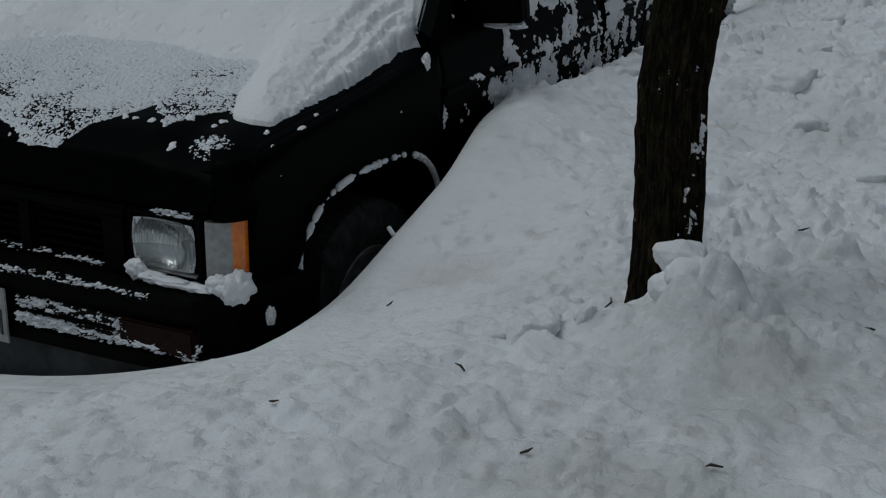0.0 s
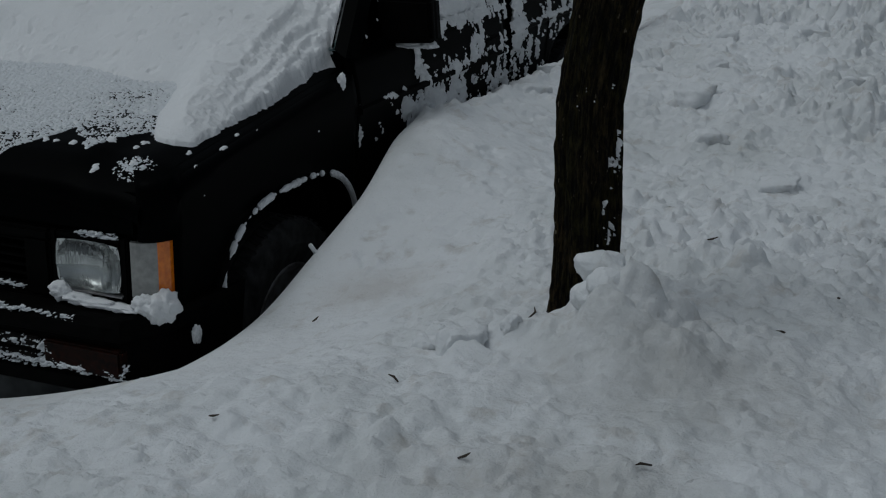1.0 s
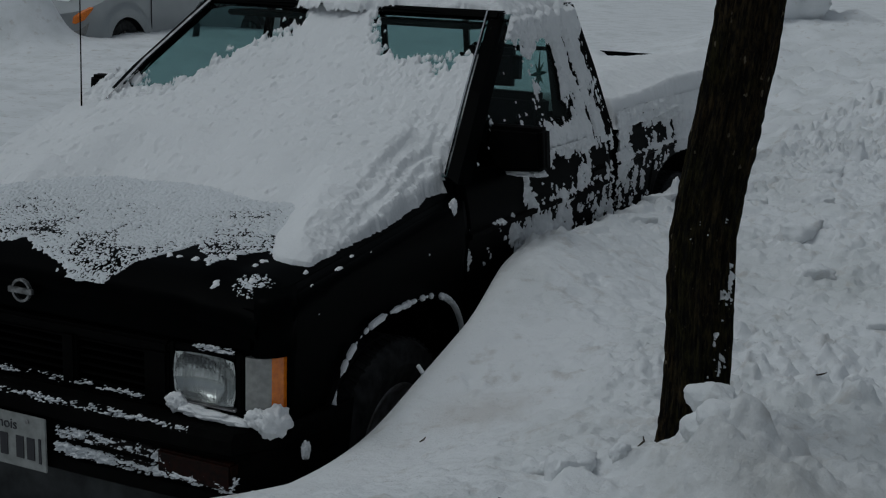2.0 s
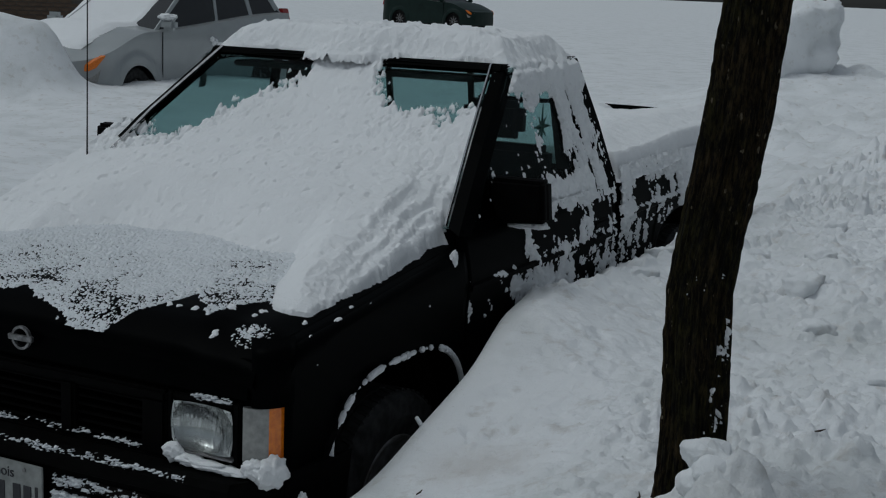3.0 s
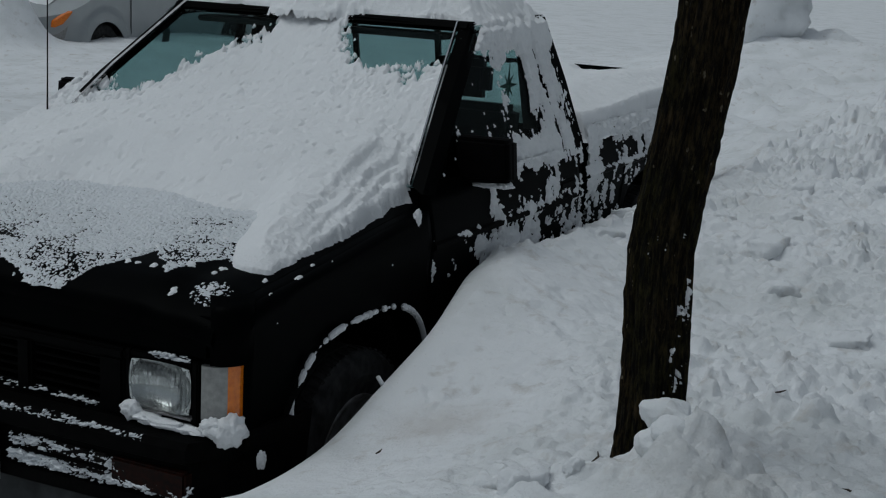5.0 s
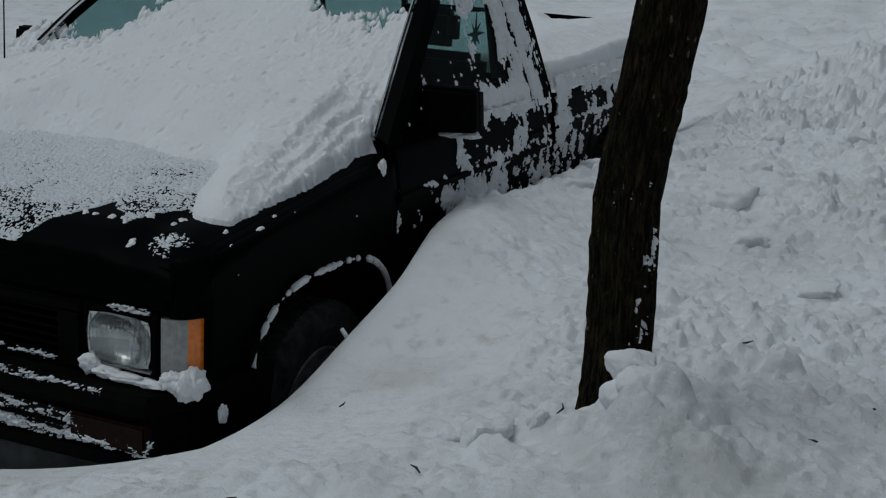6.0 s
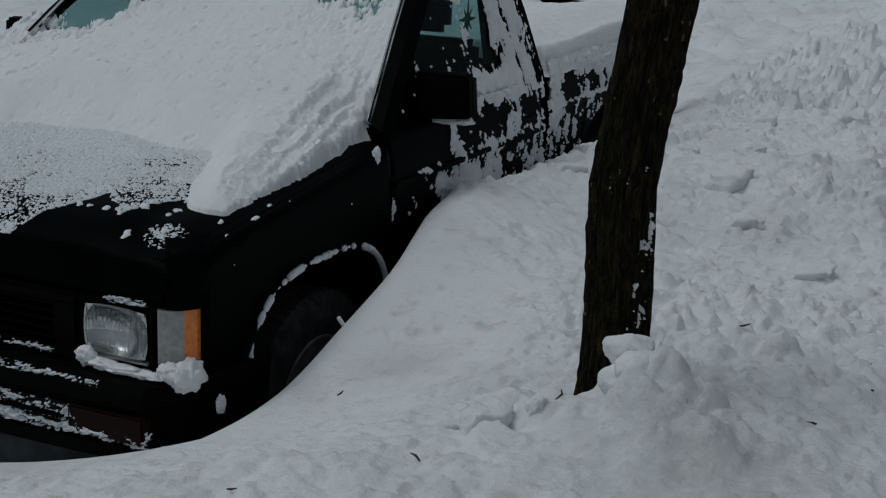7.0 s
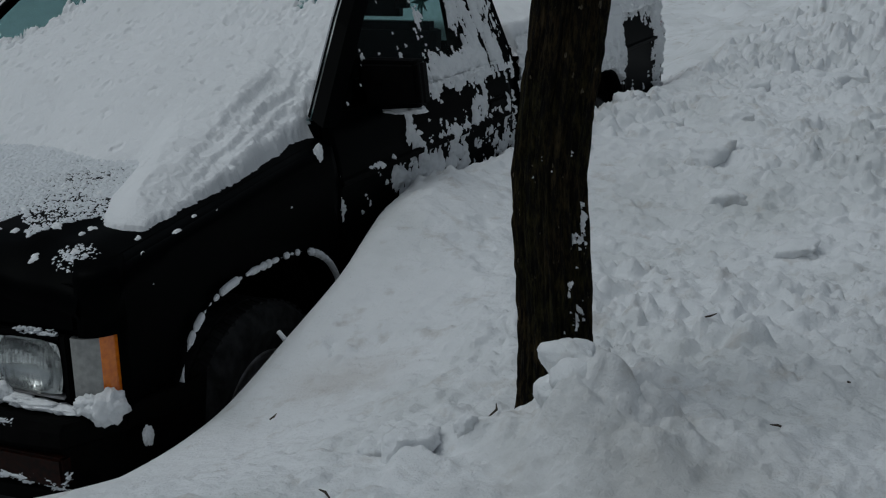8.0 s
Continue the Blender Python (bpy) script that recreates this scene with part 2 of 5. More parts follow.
def part(name, bm, mat, parent=None, label="", smooth=False):
    bmesh.ops.recalc_face_normals(bm, faces=bm.faces)
    me = bpy.data.meshes.new(name)
    bm.to_mesh(me)
    bm.free()
    me.materials.append(mat)
    if smooth:
        me.polygons.foreach_set("use_smooth", [True] * len(me.polygons))
    ob = new(name, me)
    if parent:
        ob.parent = parent
    if label:
        ob["label"] = label
    return ob


def thing(name, label, category, group="", kind="", at=(0, 0, 0)):
    ob = new(name)
    ob.location = at
    return tagged(ob, label, category, group, kind)


def add_box(bm, lo, hi, bevel=0.0, m=None):
    g = bmesh.ops.create_cube(bm, size=1)
    c, s = [(a + b) / 2 for a, b in zip(lo, hi)], [b - a for a, b in zip(lo, hi)]
    for v in g["verts"]:
        v.co = Vector((v.co.x * s[0] + c[0], v.co.y * s[1] + c[1], v.co.z * s[2] + c[2]))
    if m is not None:
        bmesh.ops.transform(bm, matrix=m, verts=g["verts"])
    if bevel:
        edges = {e for v in g["verts"] for e in v.link_edges}
        bmesh.ops.bevel(bm, geom=list(edges), offset=bevel, segments=2, affect="EDGES")
    return bm


def box(lo, hi, bevel=0.0, m=None):
    return add_box(bmesh.new(), lo, hi, bevel, m)


def prism(quads, bevel=0.0):
    """A solid through cross-sections of equal corner count."""
    bm = bmesh.new()
    rows = [[bm.verts.new(p) for p in q] for q in quads]
    n = len(rows[0])
    for a, b in zip(rows, rows[1:]):
        for k in range(n):
            bm.faces.new((a[k], a[(k + 1) % n], b[(k + 1) % n], b[k]))
    bm.faces.new(rows[0][::-1])
    bm.faces.new(rows[-1])
    if bevel:
        bmesh.ops.bevel(bm, geom=list(bm.edges), offset=bevel, segments=2, affect="EDGES")
    return bm


def tube(points, radii, sides=8):
    """A round bar along a line of points."""
    bm = bmesh.new()
    pts = [Vector(p) for p in points]
    if not hasattr(radii, "__len__"):
        radii = [radii] * len(pts)
    rows = []
    for k, p in enumerate(pts):
        d = (pts[min(k + 1, len(pts) - 1)] - pts[max(k - 1, 0)]).normalized()
        a = d.cross(Vector((0.31, 0.17, 0.93)) if abs(d.z) < 0.9 else Vector((1, 0, 0))).normalized()
        b = d.cross(a)
        rows.append([bm.verts.new(p + radii[k] * (math.cos(t) * a + math.sin(t) * b)) for t in (6.2832 * s / sides for s in range(sides))])
    for r, q in zip(rows, rows[1:]):
        for k in range(sides):
            bm.faces.new((r[k], r[(k + 1) % sides], q[(k + 1) % sides], q[k]))
    bm.faces.new(rows[0][::-1])
    bm.faces.new(rows[-1])
    return bm


def lathe(profile, axis_at, sides=48, axis="x"):
    """A ring or disc turned round an axis through axis_at; profile: (along, radius)."""
    bm = bmesh.new()
    rows = []
    for s in range(sides):
        t = 6.2832 * s / sides
        row = []
        for a, r in profile:
            v = (a, r * math.cos(t), r * math.sin(t)) if axis == "x" else (r * math.cos(t), a, r * math.sin(t))
            row.append(bm.verts.new(Vector(v) + Vector(axis_at)))
        rows.append(row)
    for k in range(sides):
        r, q = rows[k], rows[(k + 1) % sides]
        for j in range(len(profile) - 1):
            bm.faces.new((r[j], r[j + 1], q[j + 1], q[j]))
    return bm


def sheet(X, Y, Z, keep=None):
    """Vertices and faces of a grid of points; keep: which vertices count."""
    nu, nv = X.shape
    verts = np.stack([X, Y, Z], -1).reshape(-1, 3)
    idx = np.arange(nu * nv).reshape(nu, nv)
    f = np.stack([idx[:-1, :-1], idx[1:, :-1], idx[1:, 1:], idx[:-1, 1:]], -1).reshape(-1, 4)
    if keep is not None:
        k = keep.reshape(-1)
        f = f[k[f].any(1)]
        used = np.unique(f)
        remap = np.full(nu * nv, -1)
        remap[used] = np.arange(len(used))
        verts, f = verts[used], remap[f]
    return verts, f


# ---- the snow-covered ground, one sheet ----
TREE = (1.835, 0.10)


def footprint(x, y):
    """Distance outside the parked pickup's plan."""
    ax, ay = np.abs(x) - (0.85 + 0.105 * sstep(-0.35, 0.0, y) * sstep(1.5, 0.75, y) * (x > 0)), np.maximum(-0.12 - y, y - 4.36)
    return np.hypot(np.maximum(ax, 0), np.maximum(ay, 0)) + np.minimum(np.maximum(ax, ay), 0)


def ground_height(x, y, fine=True):
    d = footprint(x, y)
    walk_side = sstep(0.9, 1.9, x + 0.5 * sstep(1.3, 2.6, y) + 0.30 * np.clip(y - 4.4, 0, 30) + 0.05 * vnoise(y * 1.3, x * 1.3, 9))
    level = 0.36 + 0.37 * sstep(-0.9, 1.6, x)
    level = level + 0.04 * fbm(x * 0.8, y * 0.8, 3, 3) + 0.10 * sstep(1.2, 2.6, y) * (1 - sstep(2.5, 5.5, y)) * bump(x, 0, 1.9, 0, 0.9, 1) - 0.12 * sstep(2.2, 3.2, x)
    ex = np.clip(x, 0, 1.0)
    near_edge = 0.265 + 0.12 * ex + 0.16 * ex * ex
    near_edge = near_edge + sstep(0.3, 0.85, x) * (0.03 * sstep(0.0, 0.5, y) + 0.30 * sstep(0.15, 1.35, y) - 0.08 * sstep(1.4, 2.4, y) - 0.02 * sstep(2.6, 3.2, y) - 0.022 * sstep(0.45, 0.9, y) * sstep(2.2, 1.5, y))
    side = sstep(0.0, 0.75, d)
    h = near_edge * (1 - side) + level * side
    h = np.where(d > 0, h, near_edge - (0.30 * sstep(0.0, 0.10, -d) + 0.15 * sstep(-0.02, 0.3, -d)) * (0.25 + 0.75 * sstep(-0.05, 0.12, y)))
    # drifts across the street and the heaped far verges
    far = sstep(3.0, 12.0, np.hypot(x, y - 1.0))
    h = h + far * (0.10 * fbm(x * 0.35, y * 0.35, 21, 4) + 0.55 * bump(x, y, -13.5, 14.0, 3.6, 5.0) + 0.5 * bump(x, y, -15.0, 10.0, 3.0, 3.0) + 0.6 * bump(x, y, -1.2, 15.5, 1.8, 2.2) + 0.14 * bump(x, y, -8.6, 10.8, 2.4, 3.2) + 0.55 * bump(x, y, -11.0, 10.2, 1.3, 1.6) + 0.65 * bump(x, y, -10.0, 8.9, 1.0, 0.65) + 0.68 * bump(x, y, -8.85, 8.9, 0.60, 0.5) + 0.36 * bump(x, y, -8.42, 9.1, 0.28, 0.25))
    # snow heaped against the trunk
    wx, wy = x + 0.03 * vnoise(x * 14, y * 14, 91), y + 0.03 * vnoise(x * 14, y * 14, 92)
    h = h + 0.10 * bump(wx, wy, 1.955, 0.02, 0.065, 0.08) + 0.05 * bump(x, y, 1.94, -0.08, 0.20, 0.16) - 0.03 * bump(x, y, 1.74, 0.08, 0.08, 0.1) + 0.04 * bump(wx, wy, 1.925, 0.03, 0.03, 0.04) + 0.05 * bump(wx, wy, 2.01, -0.10, 0.12, 0.10)
    if not fine:
        return h
    near = (x > -14) & (x < 8) & (y > -4) & (y < 18)
    h = np.array(h)
    h[near] = h[near] + ground_relief(x[near], y[near], d[near], walk_side[near])
    return h


def ground_relief(x, y, d, walk_side):
    """Clods, crumbs, dimples and grain on top of the ground's large forms."""
    out = sstep(0.0, 0.15, d) * (1 - 0.6 * sstep(9, 25, np.hypot(x, y)))
    rough = np.clip(walk_side + 0.65 * sstep(0.15, -0.4, y) * sstep(-0.2, 0.7, x), 0, 1)
    patch = fbm(x * 1.3, y * 1.3, 30, 3)
    rough = np.clip(rough * (0.45 + 0.75 * sstep(-0.35, 0.45, patch)), 0, 1)
    away = sstep(4.8, 7.5, y)
    deep = sstep(1.0, 4.0, y)
    lumps = 0.036 * fbm(x * 4.5, y * 4.5, 11, 6, 0.62) + (0.028 + 0.040 * deep) * clods(x, y, 0.19, 5, 0.50)
    lumps = lumps + (1 - 0.8 * away) * (0.030 + 0.022 * deep) * clods(x, y, 0.098, 15, 0.65)
    lumps = lumps + (1 - away) * (0.017 * clods(x, y, 0.054, 25, 0.65) + 0.009 * clods(x, y, 0.030, 35, 0.60))
    lumps = lumps + away * 0.10 * clods(x, y, 0.42, 36, 0.6)
    # cracks between the pieces
    crack = 1 - np.abs(vnoise(x * 9 + 0.8 * vnoise(x * 23, y * 23, 38), y * 9 + 0.8 * vnoise(x * 23, y * 23, 39), 37))
    lumps = lumps - 0.016 * sstep(0.86, 1.0, crack) * sstep(-0.1, 0.3, vnoise(x * 3, y * 3, 40))
    fine_zone = sstep(-1.9, -1.25, y) * sstep(3.7, 3.1, x)
    h = out * rough * (1 + 0.45 * walk_side * sstep(-0.1, 0.5, y) - 0.45 * sstep(0.0, -0.5, y)) * (0.1 + 0.9 * fine_zone) * lumps
    h = h + out * (1 - rough) * (0.007 * fbm(x * 2.5, y * 2.5, 13, 3) + 0.0026 * fbm(x * 22, y * 22, 14, 3))
    # shallow dimples and crumbs where clumps fell from the tree
    h = h - out * (1 - rough) * (0.020 * clods(x + 0.04, y, 0.11, 45, 0.34) - 0.012 * clods(x, y + 0.03, 0.065, 46, 0.24) - 0.006 * clods(x, y, 0.035, 47, 0.15))
    h = h + out * fine_zone * ((0.0012 + 0.005 * rough) * fbm(x * 30, y * 30, 17, 3) + 0.0022 * rough * vnoise(x * 95, y * 95, 18))
    # crumbled blocks along the pickup's door and round the trunk
    along = bump(x, y, 0.98, 2.4, 0.16, 0.75)
    h = h + along * (0.05 * clods(x, y, 0.15, 55, 0.8) + 0.03 * clods(x, y, 0.07, 65, 0.7)) + 0.06 * bump(x, y, 0.90, 1.50, 0.09, 0.10) * (0.6 + 0.8 * fbm(x * 30, y * 30, 66, 3))
    h = h + 0.05 * clods(x, y, 0.2, 75, 0.9) * bump(x, y, 1.66, -0.2, 0.2, 0.12)
    return h + bump(x, y, 1.99, 0.0, 0.20, 0.20) * (0.055 * clods(x, y, 0.10, 85, 0.85) + 0.03 * clods(x, y, 0.05, 86, 0.8))


def axis_steps(lo, hi, step, mid_lo, mid_hi, mid_step, reach):
    a = list(np.arange(lo, hi, step))
    a += list(np.arange(hi, mid_hi, mid_step))
    low = list(np.arange(lo - mid_step, mid_lo, -mid_step))[::-1]
    up, s = [], mid_step
    v = a[-1]
    while v < reach:
        s *= 1.13
        v += s
        up.append(v)
    down, s, v = [], mid_step, (low or a)[0]
    while v > -reach:
        s *= 1.13
        v -= s
        down.append(v)
    return np.array(down[::-1] + low + a + up)


gx = axis_steps(0.75, 2.75, 0.0075, -12.0, 4.5, 0.08, 900.0)
gy = axis_steps(-1.2, 4.6, 0.0085, -3.5, 17.0, 0.06, 900.0)
GX, GY = np.meshgrid(gx, gy, indexing="ij")
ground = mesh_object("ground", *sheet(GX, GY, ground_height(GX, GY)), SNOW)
tagged(ground, "deep trodden snow with crumbled clods and a smooth drift", "snow ground", kind="structure")


# ---- the pickup ----
truck = thing("pickup_truck", "black compact pickup truck half buried in deep snow", "pickup truck")
FW, RW, TYRE = 0.637, 3.30, 0.325


def side_x(z):
    z = np.asarray(z, float)
    return np.where(z > 0.93, 0.822 - (z - 0.93) * 0.22, 0.812 + 0.010 * sstep(0.80, 0.93, z) - 0.02 * sstep(0.7, 0.4, z))


def hood_z(x, y):
    x, y = np.asarray(x, float), np.asarray(y, float)
    z = 0.955 + 0.105 * np.clip((y - 0.12) / 1.0, 0, 1.2)
    z = z - 0.060 * np.clip(1 - (y + 0.0) / 0.16, 0, 1) ** 2
    return z - 0.012 * sstep(0.52, 0.60, np.abs(x)) - 0.02 * sstep(0.66, 0.80, np.abs(x)) - 0.01 * (x / 0.8) ** 2


def arch_z(y, c):
    """Lower edge of a side panel over a wheel at c; the tail stands higher."""
    u = np.clip(np.abs(y - c) / 0.405, 0, 1)
    return np.where(u < 1, 0.40 + (0.13 if c > 2 else 0.0) + 0.360 * (1 - u ** 3.0) ** (1 / 3.0), 0.30)


def side_panel(name, y0, y1, top, sign, wheel=None, parent=truck):
    """A pressed side panel with its wheel-arch lip turned inwards."""
    n = max(8, int((y1 - y0) / 0.02))
    ys = np.linspace(y0, y1, n)
    low = np.full(n, 0.30) if wheel is None else arch_z(ys, wheel)
    rows = 16
    t = np.linspace(0, 1, rows)
    hi = top(ys)
    Z = low[:, None] + (hi - low)[:, None] * t[None, :]
    Y = np.repeat(ys[:, None], rows, 1)
    X = side_x(Z)
    if wheel is not None:
        edge = np.clip(1 - np.abs(np.maximum(np.abs(Y - wheel) * 0.95, np.hypot(Y - wheel, Z - 0.38) - 0.0) - 0.385) / 0.05, 0, 1)
        X = X + 0.012 * sstep(0, 1, edge) * (np.abs(Y - wheel) < 0.5)
    # a returned flange inside the lower edge and a turned-in top
    X = np.concatenate([X[:, :1] - 0.09, X, X[:, -1:] - 0.03], 1)
    Y = np.concatenate([Y[:, :1], Y, Y[:, -1:]], 1)
    Z = np.concatenate([Z[:, :1], Z, Z[:, -1:] + 0.004], 1)
    X = np.concatenate([X[:1] - 0.03, X, X[-1:] - 0.03], 0)
    Y = np.concatenate([Y[:1], Y, Y[-1:]], 0)
    Z = np.concatenate([Z[:1], Z, Z[-1:]], 0)
    return mesh_object(name, *sheet(sign * X, Y, Z), PAINT, parent)


for sign in (1, -1):
    side_panel("front_fender", 0.07, 1.055, lambda y: hood_z(0.79 + 0 * y, y) - 0.004, sign, FW)
    side_panel("door_panel", 1.063, 2.355, lambda y: 1.075 + 0 * y, sign)
    side_panel("bed_side", 2.43, 4.28, lambda y: 1.11 + 0 * y, sign, RW)
    part("rocker_filler", box((sign * 0.70 - 0.09, 2.34, 0.35), (sign * 0.70 + 0.09, 2.44, 1.02)), UNDER, truck)
    # pressed ledge along the door and bed
    part("body_moulding", prism([[(sign * (0.80), y, 0.915), (sign * 0.832, y, 0.90), (sign * 0.832, y, 0.885), (sign * 0.80, y, 0.87)] for y in (1.07, 2.35)]), PLASTIC, truck)
    part("bed_moulding", prism([[(sign * (0.80), y, 0.965), (sign * 0.830, y, 0.955), (sign * 0.830, y, 0.942), (sign * 0.80, y, 0.925)] for y in (2.435, 4.275)]), PAINT, truck)
    part("bed_rail", box((sign * 0.745 - 0.045, 2.43, 1.10), (sign * 0.745 + 0.045, 4.28, 1.120), 0.012), PAINT, truck)

# hood with its rolled nose
hx, hy = np.linspace(-0.755, 0.755, 60), np.concatenate([np.linspace(0.0, 0.2, 16), np.linspace(0.23, 1.09, 30)])
HX, HY = np.meshgrid(hx, hy, indexing="ij")
HZ = hood_z(HX, HY)
HX2 = np.concatenate([HX[:, :1], HX[:, :1], HX], 1)
HY2 = np.concatenate([HY[:, :1] + 0.03, HY[:, :1] - 0.012, HY], 1)
HZ2 = np.concatenate([HZ[:, :1] - 0.085, HZ[:, :1] - 0.03, HZ], 1)
mesh_object("hood", *sheet(HX2, HY2, HZ2), PAINT, truck)
for sign in (1, -1):
    fx, fy = np.linspace(0.757, 0.80, 6), np.concatenate([np.linspace(0.03, 0.2, 10), np.linspace(0.24, 1.09, 24)])
    FX, FY = np.meshgrid(fx, fy, indexing="ij")
    FZ = hood_z(FX, FY) - 0.5 * (np.clip(FX - 0.775, 0, 1) ** 2) * 40
    mesh_object("fender_top", *sheet(sign * FX, FY, FZ), PAINT, truck)
    # rounded nose corner of the fender
    quads = []
    for k in range(7):
        a = k / 6 * 1.571
        cx, cy = 0.745 + 0.072 * math.sin(a), 0.085 - 0.085 * math.cos(a)
        quads.append([(sign * cx, cy, 0.768), (sign * cx, cy, 0.90 - 0.0 * k), (sign * (cx - 0.03), cy + 0.045, 0.935), (sign * (cx - 0.05), cy + 0.07, 0.768)])
    part("fender_nose", prism(quads), PAINT, truck, smooth=True)

# front panel between hood and grille, grille, headlight bezels
part("front_panel", box((-0.75, 0.0, 0.765), (0.75, 0.06, 0.885), 0.018), PAINT, truck)
part("grille_backing", box((-0.74, 0.058, 0.56), (0.74, 0.10, 0.79)), UNDER, truck)
grille = part("grille", box((-0.485, -0.012, 0.735), (0.485, 0.05, 0.768), 0.008), PLASTIC, truck)
part("grille_bar", box((-0.485, -0.012, 0.572), (0.485, 0.05, 0.598), 0.008), PLASTIC, grille)
for cx, w in ((0.0, 0.07), (0.445, 0.08), (-0.445, 0.08), (0.152, 0.05), (-0.152, 0.05)):
    if abs(cx) != 0.0:
        part("grille_post", box((cx - w / 2, -0.014, 0.59), (cx + w / 2, 0.05, 0.745), 0.008), PLASTIC, grille)
for k in range(6):
    z = 0.612 + 0.023 * k
    for a, b in ((0.177, 0.405), (-0.127, 0.127), (-0.405, -0.177)):
        part("grille_slat", box((a, 0.002, z - 0.004), (b, 0.05, z + 0.004), 0.002), PLASTIC, grille)

for sign in (1, -1):
    fb = box((sign * 0.597 - 0.114, -0.004, 0.606), (sign * 0.597 - 0.094, 0.06, 0.770), 0.004)
    add_box(fb, (sign * 0.597 + 0.094, -0.004, 0.606), (sign * 0.597 + 0.114, 0.06, 0.770), 0.004)
    add_box(fb, (sign * 0.597 - 0.096, -0.003, 0.606), (sign * 0.597 + 0.096, 0.06, 0.626), 0.004)
    add_box(fb, (sign * 0.597 - 0.096, -0.003, 0.750), (sign * 0.597 + 0.096, 0.06, 0.770), 0.004)
    lamp = part("headlight", fb, PLASTIC, truck, "rectangular headlight with a ribbed glass lens")
    lx, lz = np.linspace(-1, 1, 121), np.linspace(-1, 1, 41)
    LX, LZ = np.meshgrid(lx, lz, indexing="ij")
    # squared-circle outline, rounded corners
    px = LX * np.sqrt(np.clip(1 - 0.14 * LZ ** 2 * np.abs(LX) ** 4, 0, 1))
    pz = LZ * np.sqrt(np.clip(1 - 0.16 * LX ** 2 * np.abs(LZ) ** 4, 0, 1))
    bulge = 0.016 * (1 - np.abs(LX) ** 3) * (1 - np.abs(LZ) ** 3)
    flute = 0.0022 * np.sin(LX * 44) * (np.abs(LZ) < 0.85) + 0.0014 * np.sign(np.sin(LZ * 6 + 1))
    mesh_object("lens", *sheet(sign * 0.597 + 0.098 * px, -0.006 - bulge - flute, 0.688 + 0.066 * pz), LENS, lamp)
    dish = 0.042 * (1 - np.clip(np.hypot(LX, 0.8 * LZ), 0, 1) ** 2)
    mesh_object("reflector", *sheet(sign * 0.597 + 0.096 * px, -0.005 + dish * 0.9, 0.688 + 0.064 * pz), REFLECTOR, lamp)
    part("lens_rim", prism([[(sign * 0.597 - 0.1, -0.012, z - 0.003), (sign * 0.597 + 0.1, -0.012, z - 0.003), (sign * 0.597 + 0.1, 0.004, z + 0.003), (sign * 0.597 - 0.1, 0.004, z + 0.003)] for z in (0.620, 0.624)]), STEEL, lamp)
    # wrap-round corner lamp: clear front, amber side
    rows = []
    for k in range(8):
        a = k / 7
        cx, cy = 0.718 + 0.080 * math.sin(a * 1.5), 0.002 + 0.075 * (1 - math.cos(a * 1.55))
        rows.append((cx, cy))
    corner = part("corner_lamp", prism([[(sign * cx, cy, 0.622), (sign * cx, cy, 0.762), (sign * (cx - 0.03), cy + 0.05, 0.762), (sign * (cx - 0.03), cy + 0.05, 0.622)] for cx, cy in rows[:5]]), CLEAR, truck, "clear and amber wrap-round corner lamp")
    part("amber_side", prism([[(sign * cx, cy, 0.622), (sign * cx, cy, 0.762), (sign * (cx - 0.03), cy + 0.05, 0.762), (sign * (cx - 0.03), cy + 0.05, 0.622)] for cx, cy in rows[4:]]), AMBER, corner, "bright amber lens")
    part("lamp_frame", box((sign * 0.745 - 0.035, 0.06, 0.60), (sign * 0.745 + 0.035, 0.12, 0.768), 0.01), PLASTIC, corner)

# badge: ring and bar
badge = part("badge", lathe([(-0.006, 0.026), (-0.006, 0.033), (0.004, 0.033), (0.004, 0.026), (-0.006, 0.026)], (0.0, -0.016, 0.838), 32, "y"), BADGE, truck, "dull chrome ring badge with a cross bar")
part("badge_bar", box((-0.043, -0.026, 0.830), (0.043, -0.014, 0.846), 0.002), BADGE, badge)

# bumper: rolled section swept round the corners
bump_rows = []
for k in range(33):
    s = -1 + 2 * k / 32
    ax = abs(s)
    x = s * 0.835 if ax < 0.9 else math.copysign(0.7515 + (ax - 0.9) * 0.9, s)
    y = -0.085 + 0.02 * ax ** 2 + 0.30 * max(0.0, (ax - 0.86) / 0.14) ** 2
    bump_rows.append((x, y))
sect = [(0.02, 0.585), (0.0, 0.582), (-0.012, 0.565), (-0.012, 0.530), (0.004, 0.522), (0.004, 0.425), (-0.004, 0.418), (-0.004, 0.385), (0.03, 0.365), (0.06, 0.365), (0.10, 0.585)]
bumper = part("front_bumper", prism([[(x, y + dy, z) for dy, z in sect] for x, y in bump_rows]), PLASTIC, truck, "black front bumper with caked snow", smooth=False)
for sign in (1, -1):
    ind = part("turn_signal", box((sign * 0.62 - 0.115, -0.088, 0.435), (sign * 0.62 + 0.115, -0.05, 0.508), 0.006), DULL_AMBER, bumper, "dirty amber turn signal")
    part("bumper_slot", box((sign * 0.35 - 0.14, -0.086, 0.435), (sign * 0.35 + 0.14, -0.05, 0.508), 0.004), UNDER, bumper)
    part("slot_bar", box((sign * 0.35 - 0.14, -0.094, 0.467), (sign * 0.35 + 0.14, -0.06, 0.476), 0.003), PLASTIC, bumper)
part("valance", box((-0.74, -0.03, 0.20), (0.74, 0.0, 0.385), 0.01), DUSTY, truck)

